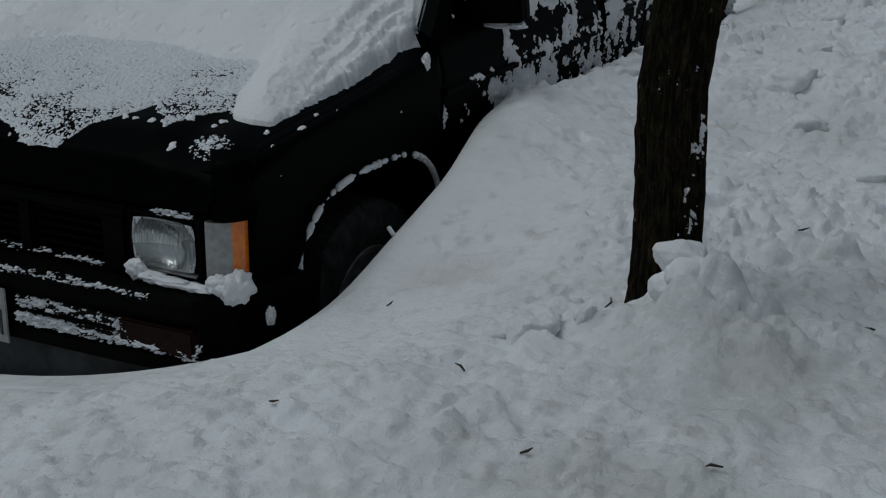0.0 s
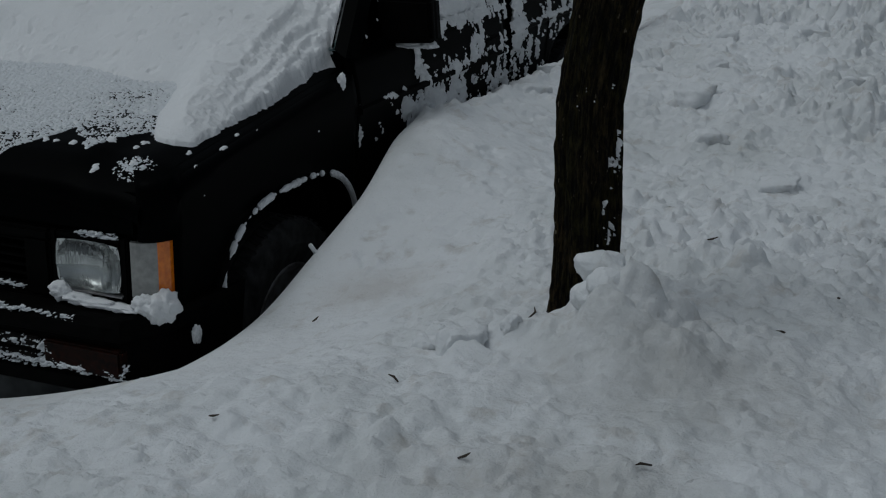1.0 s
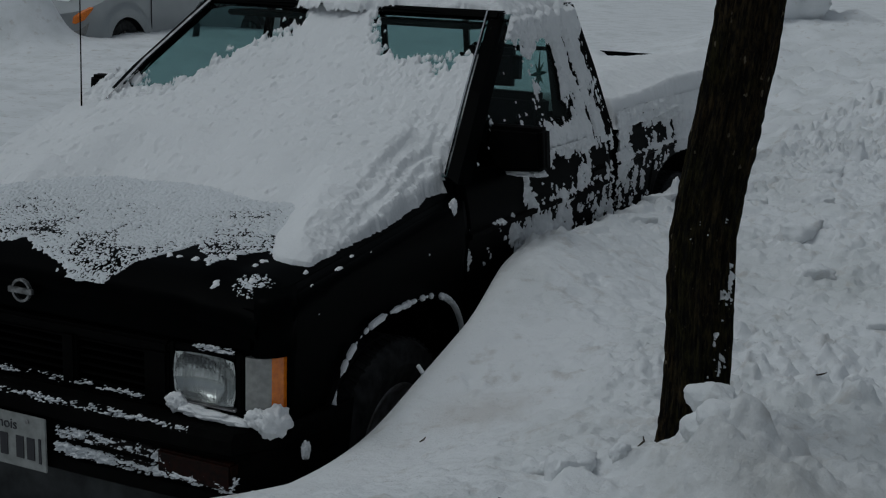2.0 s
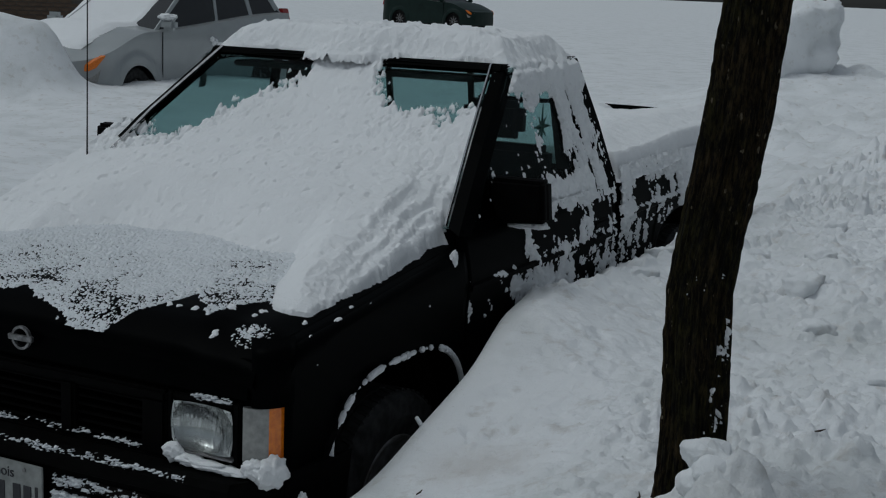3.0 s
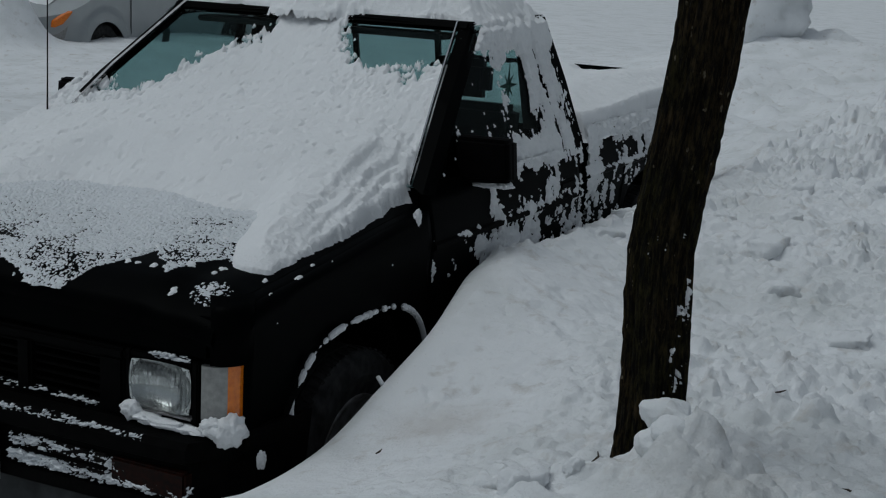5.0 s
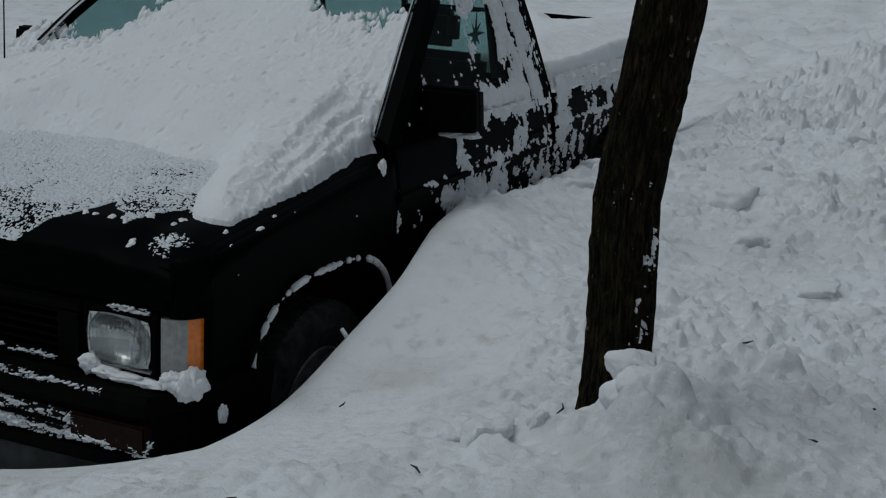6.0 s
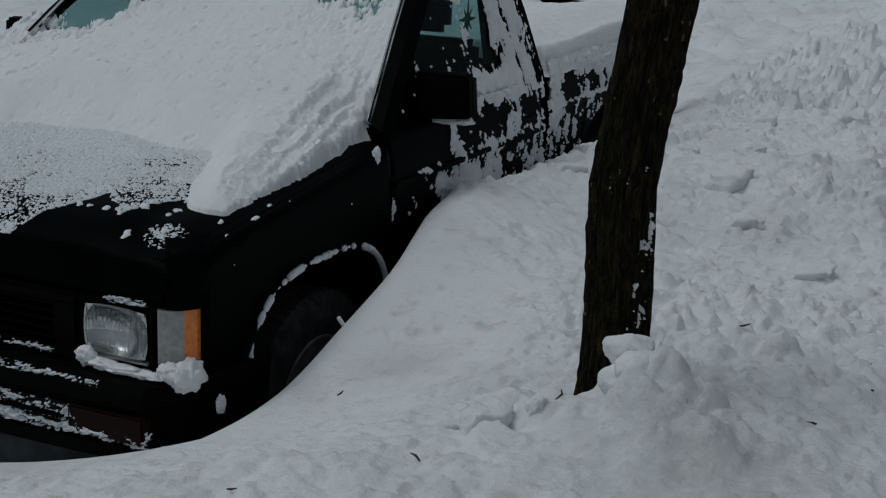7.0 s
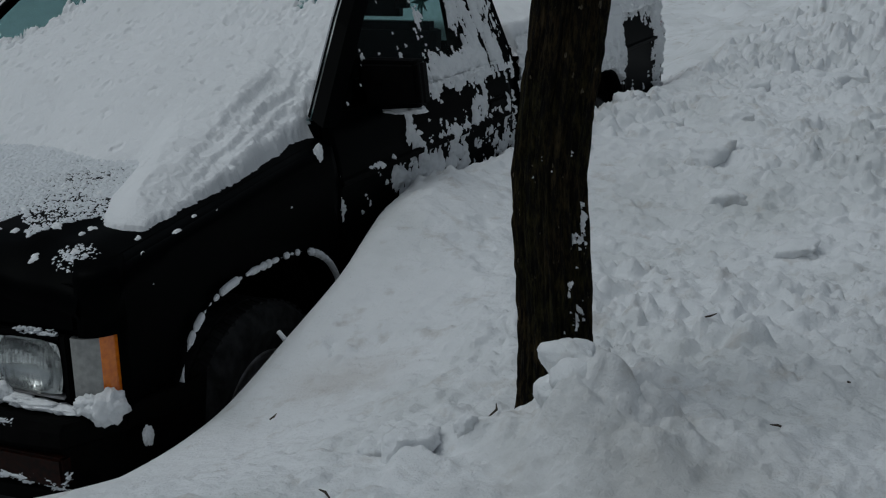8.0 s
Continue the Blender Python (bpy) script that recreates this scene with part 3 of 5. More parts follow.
# licence plate: the state's word, the rest as bars
plate = part("license_plate", box((-0.1525, -0.108, 0.372), (0.1525, -0.102, 0.524), 0.002), PLATE, truck, "worn white licence plate")
for cx, w in ((-0.115, 0.026), (-0.075, 0.026), (-0.035, 0.026), (0.005, 0.026), (0.062, 0.026), (0.100, 0.026)):
    part("plate_bar", box((cx - w / 2, -0.1105, 0.400), (cx + w / 2, -0.1075, 0.462)), INK, plate)
part("plate_bar", box((0.128, -0.1105, 0.395), (0.136, -0.1075, 0.465)), INK, plate)
txt = bpy.data.curves.new("plate_text", "FONT")
txt.body, txt.size, txt.extrude, txt.align_x = "Illinois", 0.042, 0.0008, "CENTER"
txt.materials.append(INK)
word = new("plate_text", txt)
word.parent = plate
word.matrix_basis = pose(0.0, -0.1090, 0.478, 90, 0, 0)
for cx in (-0.09, 0.09):
    part("plate_screw", lathe([(-0.004, 0.0), (-0.004, 0.006), (0.004, 0.006)], (cx, -0.107, 0.506), 12, "y"), STEEL, plate)

# wheels
def wheel(c, sign):
    hub = TYRE + (0.13 if c > 2 else 0.0)
    w = part("wheel", lathe([(-0.09, 0.16), (-0.09, 0.205), (0.0, 0.19), (0.088, 0.205), (0.096, 0.195), (0.07, 0.17), (0.06, 0.08), (0.085, 0.06), (0.085, 0.0)], (sign * 0.715, c, hub), 40), STEEL, truck, "steel wheel packed with snow", smooth=True)
    prof = [(-0.09, 0.20), (-0.105, 0.26), (-0.095, 0.315), (-0.075, 0.330), (-0.035, 0.332), (-0.033, 0.322), (-0.027, 0.322), (-0.025, 0.333), (0.025, 0.333), (0.027, 0.322), (0.033, 0.322), (0.035, 0.332), (0.075, 0.330), (0.095, 0.315), (0.105, 0.26), (0.09, 0.20)]
    part("tyre", lathe(prof, (sign * 0.715, c, hub), 72), RUBBER, w, "worn black tyre", smooth=False)
    for k in range(60):
        a = 6.2832 * k / 60
        for row, tilt in ((-0.058, 0.35), (0.058, -0.35)):
            m = Matrix.Translation((sign * 0.715 + row, c, hub)) @ Matrix.Rotation(a, 4, "X") @ Matrix.Translation((0, 0, 0.331)) @ Matrix.Rotation(tilt, 4, "Z")
            if k % 60 == 0:
                LUG = box((-0.024, -0.006, -0.004), (0.024, 0.006, 0.004))
                lug = part("tread_block", LUG, RUBBER, w)
                lug_mesh = lug.data
            else:
                lug = new("tread_block", lug_mesh)
                lug.parent = w
            lug.matrix_basis = m
    return w


for c in (FW, RW):
    for sign in (1, -1):
        wheel(c, sign)
        ww = part("wheel_housing", lathe([(-0.16, 0.0), (-0.16, 0.40), (0.06, 0.40)], (sign * 0.69, c, 0.42 + (0.13 if c > 2 else 0.0)), 40), UNDER, truck)

# underbody and inner floors
part("chassis", box((-0.5, 0.15, 0.28), (0.5, 4.2, 0.46), 0.02), UNDER, truck)
part("engine_bay", box((-0.52, 0.11, 0.46), (0.52, 1.0, 0.86), 0.02), UNDER, truck)
part("firewall", box((-0.70, 1.02, 0.40), (0.70, 1.06, 1.03)), UNDER, truck)
part("cab_floor", box((-0.70, 1.06, 0.46), (0.70, 2.36, 0.52)), TRIM, truck)
part("cowl", box((-0.77, 1.07, 1.00), (0.77, 1.16, 1.072), 0.012), PAINT, truck)

# cab: pillars, roof, glass
for sign in (1, -1):
    part("windshield_pillar", prism([[(sign * (hx_ - 0.045), y, z + 0.02), (sign * hx_, y - 0.015, z), (sign * (hx_ + 0.012), y + 0.05, z - 0.01), (sign * (hx_ - 0.02), y + 0.055, z - 0.01)] for hx_, y, z in ((0.79, 1.05, 1.06), (0.715, 1.35, 1.305), (0.630, 1.675, 1.535))]), PAINT, truck)
    part("windshield_trim", prism([[(sign * (hx_ - 0.052), y - 0.006, z + 0.024), (sign * (hx_ - 0.044), y - 0.010, z + 0.026), (sign * (hx_ - 0.044), y, z + 0.016), (sign * (hx_ - 0.052), y, z + 0.016)] for hx_, y, z in ((0.785, 1.05, 1.065), (0.71, 1.35, 1.31), (0.625, 1.675, 1.540))]), CHROME, truck)
    part("roof_rail", prism([[(sign * 0.585, y, z), (sign * 0.625, y, z), (sign * (0.648), y, z - 0.03), (sign * 0.62, y, z - 0.05)] for y, z in ((1.66, 1.548), (1.95, 1.568), (2.31, 1.555))], 0.006), PAINT, truck)
    part("rear_pillar", prism([[(sign * (hx_ - 0.10), y + 0.02, z), (sign * hx_, y - 0.09, z), (sign * (hx_ + 0.006), y, z), (sign * (hx_ - 0.06), y + 0.04, z)] for hx_, y, z in ((0.805, 2.40, 0.60), (0.792, 2.43, 1.08), (0.715, 2.385, 1.33), (0.636, 2.315, 1.575))], 0.008), PAINT, truck)
    part("door_frame", prism([[(sign * (hx_ - 0.03), y, z), (sign * hx_, y, z), (sign * hx_, y + 0.035, z), (sign * (hx_ - 0.03), y + 0.035, z)] for hx_, y, z in ((0.786, 2.22, 1.07), (0.712, 2.17, 1.33), (0.642, 2.12, 1.55))], 0.004), PAINT, truck)
    sw = part("side_window", prism([[(sign * 0.777, 1.13, 1.07), (sign * 0.772, 1.13, 1.07), (sign * 0.772, 2.235, 1.07), (sign * 0.777, 2.235, 1.07)], [(sign * 0.707, 1.42, 1.32), (sign * 0.702, 1.42, 1.32), (sign * 0.702, 2.185, 1.32), (sign * 0.707, 2.185, 1.32)], [(sign * 0.640, 1.69, 1.55), (sign * 0.635, 1.69, 1.55), (sign * 0.635, 2.14, 1.55), (sign * 0.640, 2.14, 1.55)]]), GLASS, truck, "tinted side window iced over")
    part("door_sill_trim", box((sign * 0.77 - 0.03, 1.10, 1.035), (sign * 0.77 + 0.012, 2.35, 1.080), 0.006), PLASTIC, truck)

roof_x, roof_y = np.linspace(-0.625, 0.625, 30), np.linspace(1.655, 2.30, 24)
RX, RY = np.meshgrid(roof_x, roof_y, indexing="ij")
RZ = 1.582 - 0.03 * (RX / 0.62) ** 4 - 0.030 * np.clip((1.80 - RY) / 0.14, 0, 1) ** 2 - 0.03 * np.clip((RY - 2.2) / 0.1, 0, 1) ** 2
mesh_object("roof", *sheet(RX, RY, RZ), PAINT, truck)
part("roof_lining", box((-0.59, 1.70, 1.522), (0.59, 2.26, 1.536)), TRIM, truck)
part("roof_front_rail", prism([[(x, 1.648, 1.535), (x, 1.668, 1.562), (x, 1.73, 1.560), (x, 1.72, 1.520)] for x in (-0.625, 0.625)], 0.006), PAINT, truck)
ws = part("windshield", prism([[(-0.745, 1.068, 1.075), (0.745, 1.068, 1.075), (0.745, 1.072, 1.070), (-0.745, 1.072, 1.070)], [(-0.598, 1.668, 1.545), (0.598, 1.668, 1.545), (0.598, 1.672, 1.540), (-0.598, 1.672, 1.540)]]), GLASS, truck, "green-tinted windshield mostly under snow")
# back wall of the cab with its window
part("cab_back", box((-0.72, 2.36, 0.50), (0.72, 2.385, 1.12), 0.006), PAINT, truck)
rw_top, rw_low = (2.285, 1.545), (2.37, 1.12)
for x0, x1 in ((-0.66, -0.56), (0.56, 0.66)):
    part("back_window_frame", prism([[(x0, rw_low[0] - 0.01, rw_low[1]), (x1, rw_low[0] - 0.01, rw_low[1]), (x1, rw_low[0] + 0.015, rw_low[1]), (x0, rw_low[0] + 0.015, rw_low[1])], [(x0 * 0.94, rw_top[0] - 0.01, rw_top[1]), (x1 * 0.94, rw_top[0] - 0.01, rw_top[1]), (x1 * 0.94, rw_top[0] + 0.015, rw_top[1]), (x0 * 0.94, rw_top[0] + 0.015, rw_top[1])]]), TRIM, truck)
part("back_header", box((-0.62, 2.265, 1.50), (0.62, 2.305, 1.57), 0.006), PAINT, truck)
bw = part("back_window", prism([[(-0.57, 2.366, 1.12), (0.57, 2.366, 1.12), (0.57, 2.370, 1.12), (-0.57, 2.370, 1.12)], [(-0.54, 2.29, 1.50), (0.54, 2.29, 1.50), (0.54, 2.294, 1.50), (-0.54, 2.294, 1.50)]]), GLASS, truck, "sliding back window of tinted glass")
bw.visible_shadow = False
for x in (-0.19, 0.19):
    part("back_window_bar", prism([[(x - 0.012, 2.362, 1.12), (x + 0.012, 2.362, 1.12), (x + 0.012, 2.375, 1.12), (x - 0.012, 2.375, 1.12)], [(x - 0.012, 2.286, 1.50), (x + 0.012, 2.286, 1.50), (x + 0.012, 2.299, 1.50), (x - 0.012, 2.299, 1.50)]]), TRIM, truck)

# wing mirrors
for sign in (1, -1):
    mirror = part("wing_mirror", prism([[(sign * 0.755, 1.34, 1.058), (sign * 0.955, 1.36, 1.072), (sign * 0.945, 1.36, 1.205), (sign * 0.765, 1.34, 1.205)],
                                        [(sign * 0.750, 1.37, 1.050), (sign * 0.962, 1.39, 1.066), (sign * 0.950, 1.39, 1.212), (sign * 0.760, 1.37, 1.212)],
                                        [(sign * 0.755, 1.425, 1.055), (sign * 0.958, 1.445, 1.07), (sign * 0.946, 1.445, 1.207), (sign * 0.765, 1.425, 1.207)]], 0.012), PLASTIC, truck, "black plastic wing mirror housing", smooth=False)
    mirror.location = (-0.022, 0, 0) if sign > 0 else (0.0, 0, 0.045)
    part("mirror_glass", prism([[(sign * 0.775, 1.428, 1.07), (sign * 0.94, 1.445, 1.08), (sign * 0.93, 1.447, 1.195), (sign * 0.78, 1.430, 1.195)], [(sign * 0.775, 1.432, 1.07), (sign * 0.94, 1.449, 1.08), (sign * 0.93, 1.451, 1.195), (sign * 0.78, 1.434, 1.195)]]), CHROME, mirror)
    part("mirror_arm", prism([[(sign * 0.74, 1.33, 1.07), (sign * 0.74, 1.42, 1.07), (sign * 0.74, 1.42, 1.15), (sign * 0.74, 1.35, 1.15)], [(sign * 0.80, 1.36, 1.08), (sign * 0.80, 1.41, 1.08), (sign * 0.80, 1.41, 1.13), (sign * 0.80, 1.36, 1.13)]]), PLASTIC, mirror)
    part("door_handle", box((sign * 0.822 - 0.012, 2.12, 0.930), (sign * 0.822 + 0.012, 2.27, 0.965), 0.008), PLASTIC, truck, "black door handle with snow on it")
part("antenna", tube([(-0.757, 1.095, 1.02), (-0.757, 1.10, 1.3), (-0.757, 1.11, 1.95)], [0.004, 0.0025, 0.002], 6), PLASTIC, truck, "thin whip antenna")

# inside the cab
part("dashboard", prism([[(x, 1.17, 0.86), (x, 1.16, 1.05), (x, 1.32, 1.06), (x, 1.44, 1.0), (x, 1.42, 0.80)] for x in (-0.70, 0.70)], 0.015), TRIM, truck)
pts = [Vector((0.36 + 0.185 * math.cos(a), 1.53 + 0.085 * math.sin(a), 1.03 + 0.165 * math.sin(a))) for a in (6.2832 * k / 32 for k in range(33))]
part("steering_wheel", tube(pts, 0.014, 8), TRIM, truck, smooth=True)
part("steering_column", tube([(0.36, 1.53, 1.03), (0.36, 1.38, 0.93)], 0.03, 10), TRIM, truck)
part("bench_cushion", box((-0.64, 1.66, 0.60), (0.64, 2.16, 0.80), 0.05), CLOTH, truck)
for cx in (-0.33, 0.33):
    part("seat_back", prism([[(cx - 0.26, 2.10, 0.76), (cx + 0.26, 2.10, 0.76), (cx + 0.26, 2.24, 0.76), (cx - 0.26, 2.24, 0.76)], [(cx - 0.24, 2.22, 1.22), (cx + 0.24, 2.22, 1.22), (cx + 0.24, 2.32, 1.22), (cx - 0.24, 2.32, 1.22)]], 0.03), CLOTH, truck)
    part("headrest", box((cx - 0.13, 2.20, 1.24), (cx + 0.13, 2.29, 1.39), 0.03), CLOTH, truck)
part("inside_mirror", box((-0.155, 1.605, 1.405), (0.085, 1.632, 1.462), 0.012), TRIM, truck)
part("sun_visor", box((-0.52, 1.66, 1.49), (-0.12, 1.80, 1.512), 0.006), TRIM, truck)
part("sun_visor", box((0.12, 1.66, 1.49), (0.52, 1.80, 1.512), 0.006), TRIM, truck)

# bed and tailgate
part("bed_floor", box((-0.70, 2.44, 0.60), (0.70, 4.26, 0.64)), UNDER, truck)
part("bed_front", box((-0.72, 2.43, 0.60), (0.72, 2.465, 1.13), 0.006), PAINT, truck)
part("tailgate", box((-0.71, 4.24, 0.60), (0.71, 4.285, 1.241), 0.01), PAINT, truck)
for sign in (1, -1):
    part("tail_lamp", box((sign * 0.765 - 0.045, 4.255, 0.72), (sign * 0.765 + 0.045, 4.295, 1.02), 0.008), RED, truck)
part("rear_bumper", box((-0.78, 4.29, 0.44), (0.78, 4.40, 0.58), 0.02), STEEL, truck)


# ---- snow lying on the pickup ----
def ws_line(y):
    """Height of the windshield's plane."""
    return 1.075 + (y - 1.068) * (0.470 / 0.60)


sx_, sy_ = np.linspace(-0.82, 0.80, 380), np.linspace(-0.03, 1.76, 420)
SX, SY = np.meshgrid(sx_, sy_, indexing="ij")
basez = np.where(SY < 1.10, hood_z(SX, SY), np.maximum(ws_line(SY), hood_z(SX, np.minimum(SY, 1.1))))
basez = np.minimum(basez, 1.565)
n1 = fbm(SX * 9, SY * 9, 101, 4)
n2 = fbm(SX * 45, SY * 45, 111, 3, 0.7)
# lower edge of the thick blanket on the hood
edge_y = 0.245 + 0.36 * sstep(0.66, 0.40, SX) + 0.06 * sstep(0.3, 0.0, SX) - 0.20 * sstep(-0.25, -0.6, SX) + 0.035 * n1 + 0.008 * n2
edge_y = edge_y + 0.8 * np.clip(SX - 0.69, 0, 1)
side_edge = (0.736 - 0.015 * sstep(0.7, 1.1, SY) + 0.035 * sstep(0.98, 1.12, SY) - 0.25 * np.clip(SY - 1.08, 0, 1)) + 0.012 * n1 + 0.01 * n2 - SX
d_front = SY - edge_y
# how far up the windshield it reaches
s_up = (SY - 1.068) / 0.60
reach = np.interp(SX, (-0.70, -0.53, -0.45, -0.38, -0.22, -0.14, -0.09, 0.09, 0.16, 0.28, 0.56, 0.66), (0.40, 0.40, 0.43, 0.55, 0.76, 0.86, 1.12, 1.12, 0.92, 0.66, 0.62, 0.88))
n3 = fbm(SX * 85, SY * 60, 115, 2, 0.7)
reach = reach + 0.10 * n1 + 0.11 * n2 + 0.08 * n3
d_up = (reach - s_up) * 0.60
d_min = np.minimum(np.minimum(d_front, side_edge), d_up)
slope = 1.055 + 0.33 * (SY - 0.62) - 0.05 * sstep(-0.35, -0.8, SX) - 0.02 * sstep(0.2, 0.7, SX)
lift = slope - basez
fill = np.where(lift > 0.05, lift, 0.05 * np.exp(np.minimum((lift - 0.05) / 0.05, 0)) + 0.0) 
fill = np.where(SY < 0.7, 0.045 + 0.02 * sstep(0.3, 0.7, SY) + np.clip(fill - 0.065, 0, 1), fill)
# the slab broke away beside the fender in ragged steps that fan out towards the windshield
fan = 0.22 + 0.78 * np.clip((SY - 0.30) / 0.85, 0, 1)
se = (side_edge + 0.006 * n1 + 0.003 * n2 + 0.022 * fbm((SX + 0.05 * SY) * 40, SY * 4.5, 118, 3)) / fan
steps = 0.36 * sstep(0.0, 0.04, se) + 0.18 * sstep(0.045, 0.07, se) + 0.20 * sstep(0.09, 0.12, se) + 0.26 * sstep(0.14, 0.21, se)
steps = steps + (sstep(0.0, 0.16, side_edge) - steps) * (0.12 + 0.70 * sstep(0.70, 0.42, SY))
ramp = np.minimum(sstep(0.0, 1.0, d_front / (0.24 + 0.08 * sstep(0.66, 0.40, SX))), steps)
thick = fill * ramp * np.where(SY > 1.10, sstep(-0.02, 0.16, d_up), 1) + 0.024 * sstep(-0.004, 0.014 + 0.12 * sstep(0.56, 0.45, SX) * (SY < 0.8), d_min) - 0.012
thick = thick + (d_min > 0.01) * (0.006 * n1 + 0.0030 * n2)
thick = thick - 0.008 * clods(SX, SY, 0.034, 171, 0.25) * (d_min > 0.06)
thick = thick + 0.005 * clods(SX, SY, 0.05, 131, 0.35) * (d_min > 0.01) * sstep(0.4, 1.3, SY)
# crumbs left on the glass above the blanket, and lone ones on the bare hood
crumb = (clods(SX, SY, 0.030, 181, 0.42) > 0.3) & (SY > 1.12) & (d_up <= 0) & (d_up > -0.035 - 0.07 * bump(SX, 0, 0.60, 0, 0.05, 1)) & (SX > -0.45) & (s_up < 0.97) & (np.abs(SX) < 0.76 - 0.15 * s_up)
thick = np.maximum(thick, np.where(crumb, 0.003 + 0.005 * np.abs(n2), -0.004))
lone = np.where((clods(SX, SY, 0.026, 161, 0.07) > 0.25) & (SX > 0.3) & (SY < 0.5) & (SY > 0.05), 0.004, -0.01)
thick = np.maximum(thick, lone)
keep = thick > -0.001
hood_snow = mesh_object("hood_snow", *sheet(SX, SY, basez + np.clip(thick, -0.012, 1), keep), FRESH)
tagged(hood_snow, "thick white snow over the pickup's hood and windshield", "snow")

# thin grainy frost on the front of the hood, where the wind has scoured it
fx_, fy_ = np.arange(-0.82, 0.73, 0.0026), np.arange(-0.035, 0.80, 0.0027)
CX, CY = np.meshgrid(fx_, fy_, indexing="ij")
c1 = fbm(CX * 9, CY * 9, 101, 4)
c2 = fbm(CX * 40, CY * 40, 143, 3, 0.7)
rim = np.interp(CX, (-0.82, -0.15, -0.10, 0.0, 0.08, 0.20, 0.275, 0.30, 0.32, 0.36, 0.39, 0.45, 0.515, 0.535, 0.58, 0.64), (0.05, 0.075, 0.11, 0.055, 0.035, -0.02, 0.0, 0.045, 0.10, 0.14, 0.235, 0.19, 0.125, 0.21, 0.30, 0.34))
inside = CY - rim + 0.022 * c2 + 0.012 * c1
cover = 0.04 + 0.62 * sstep(0.03, 0.60, inside) + 0.45 * c1 + 0.22 * c2 - 0.50 * bump(CX, CY, 0.31, 0.52, 0.12, 0.10) - 0.20 * bump(CX, CY, 0.47, 0.30, 0.10, 0.12) - 0.6 * bump(CX, CY, -0.09, 0.17, 0.07, 0.025) + 0.25 * sstep(0.05, 0.0, inside)
grains = 0.50 * vnoise(CX * 130, CY * 150, 151) + 0.85 * vnoise(CX * 260, CY * 270, 152)
frost = np.where((inside > 0) & (CX < 0.60), cover + grains, -1.0)
clump = bump(CX, CY, 0.675, 0.10, 0.045, 0.05)
frost = np.maximum(frost, np.where(clump > 0.25, 0.75 * clump - 0.75 + grains, -1.0))
hood_frost = mesh_object("hood_frost", *sheet(CX, CY, hood_z(CX, CY) + np.clip(frost, -0.3, 0.8) * 0.0065 + 0.001 * np.clip(cover, 0, 1), frost > -0.05), FROST)
tagged(hood_frost, "thin grainy frost scoured by wind on the pickup's hood", "frost", kind="stuff")

# passenger-side fender drift is part of the same fall, roof and bed have their own
qx, qy = np.linspace(-0.70, 0.70, 240), np.linspace(1.60, 2.36, 150)
QX, QY = np.meshgrid(qx, qy, indexing="ij")
q1, q2 = fbm(QX * 8, QY * 8, 201, 4), fbm(QX * 40, QY * 40, 211, 3, 0.7)
rbase = 1.582 - 0.03 * (QX / 0.62) ** 4 - 0.030 * np.clip((1.80 - QY) / 0.14, 0, 1) ** 2
front_line = 1.655 + 0.035 * sstep(0.1, 0.3, QX) + 0.03 * sstep(-0.1, -0.3, QX) + 0.022 * q1 + 0.02 * q2 - 0.05 * bump(QX, 0, -0.02, 0, 0.17, 1)
dr = np.minimum(np.minimum(0.648 - np.abs(QX) + 0.012 * q1 + 0.01 * q2, QY - front_line), 2.32 - QY + 0.01 * q1)
rt = 0.075 * sstep(0, 0.11, dr) + 0.03 * sstep(-0.004, 0.01, dr) - 0.02 + (dr > 0.01) * (0.012 * q1 + 0.005 * q2 + 0.012 * clods(QX, QY, 0.07, 221, 0.4))
roof_snow = mesh_object("roof_snow", *sheet(QX, QY, rbase + rt, rt > -0.006), FRESH)
tagged(roof_snow, "uneven layer of snow on the pickup's roof", "snow")

bx_, by_ = np.linspace(-0.82, 0.82, 200), np.linspace(2.40, 4.36, 220)
BX, BY = np.meshgrid(bx_, by_, indexing="ij")
b1, b2 = fbm(BX * 6, BY * 6, 301, 4), fbm(BX * 35, BY * 35, 311, 3, 0.7)
bd = np.minimum(np.minimum(0.806 + 0.010 * b1 + 0.006 * b2 - np.abs(BX), BY - 2.425 - 0.01 * b2), 4.30 + 0.02 * b1 - BY)
bz = 1.085 + 0.115 * sstep(0.0, 0.045, bd) + 0.04 * sstep(0.04, 0.3, bd) - 0.005 + 0.012 * b1 + 0.005 * b2 + 0.03 * sstep(0.2, 0.5, BX) * sstep(2.6, 3.4, BY)
bz = bz + 0.05 * sstep(0.1, -0.4, vnoise(BX * 3.1 + 8, 0 * BX, 331)) * sstep(4.0, 4.2, BY) * sstep(0, 0.04, bd)
bed_snow = mesh_object("bed_snow", *sheet(BX, BY, bz, bd > -0.004), FRESH)
tagged(bed_snow, "deep smooth snow heaped level in the pickup's bed", "snow")


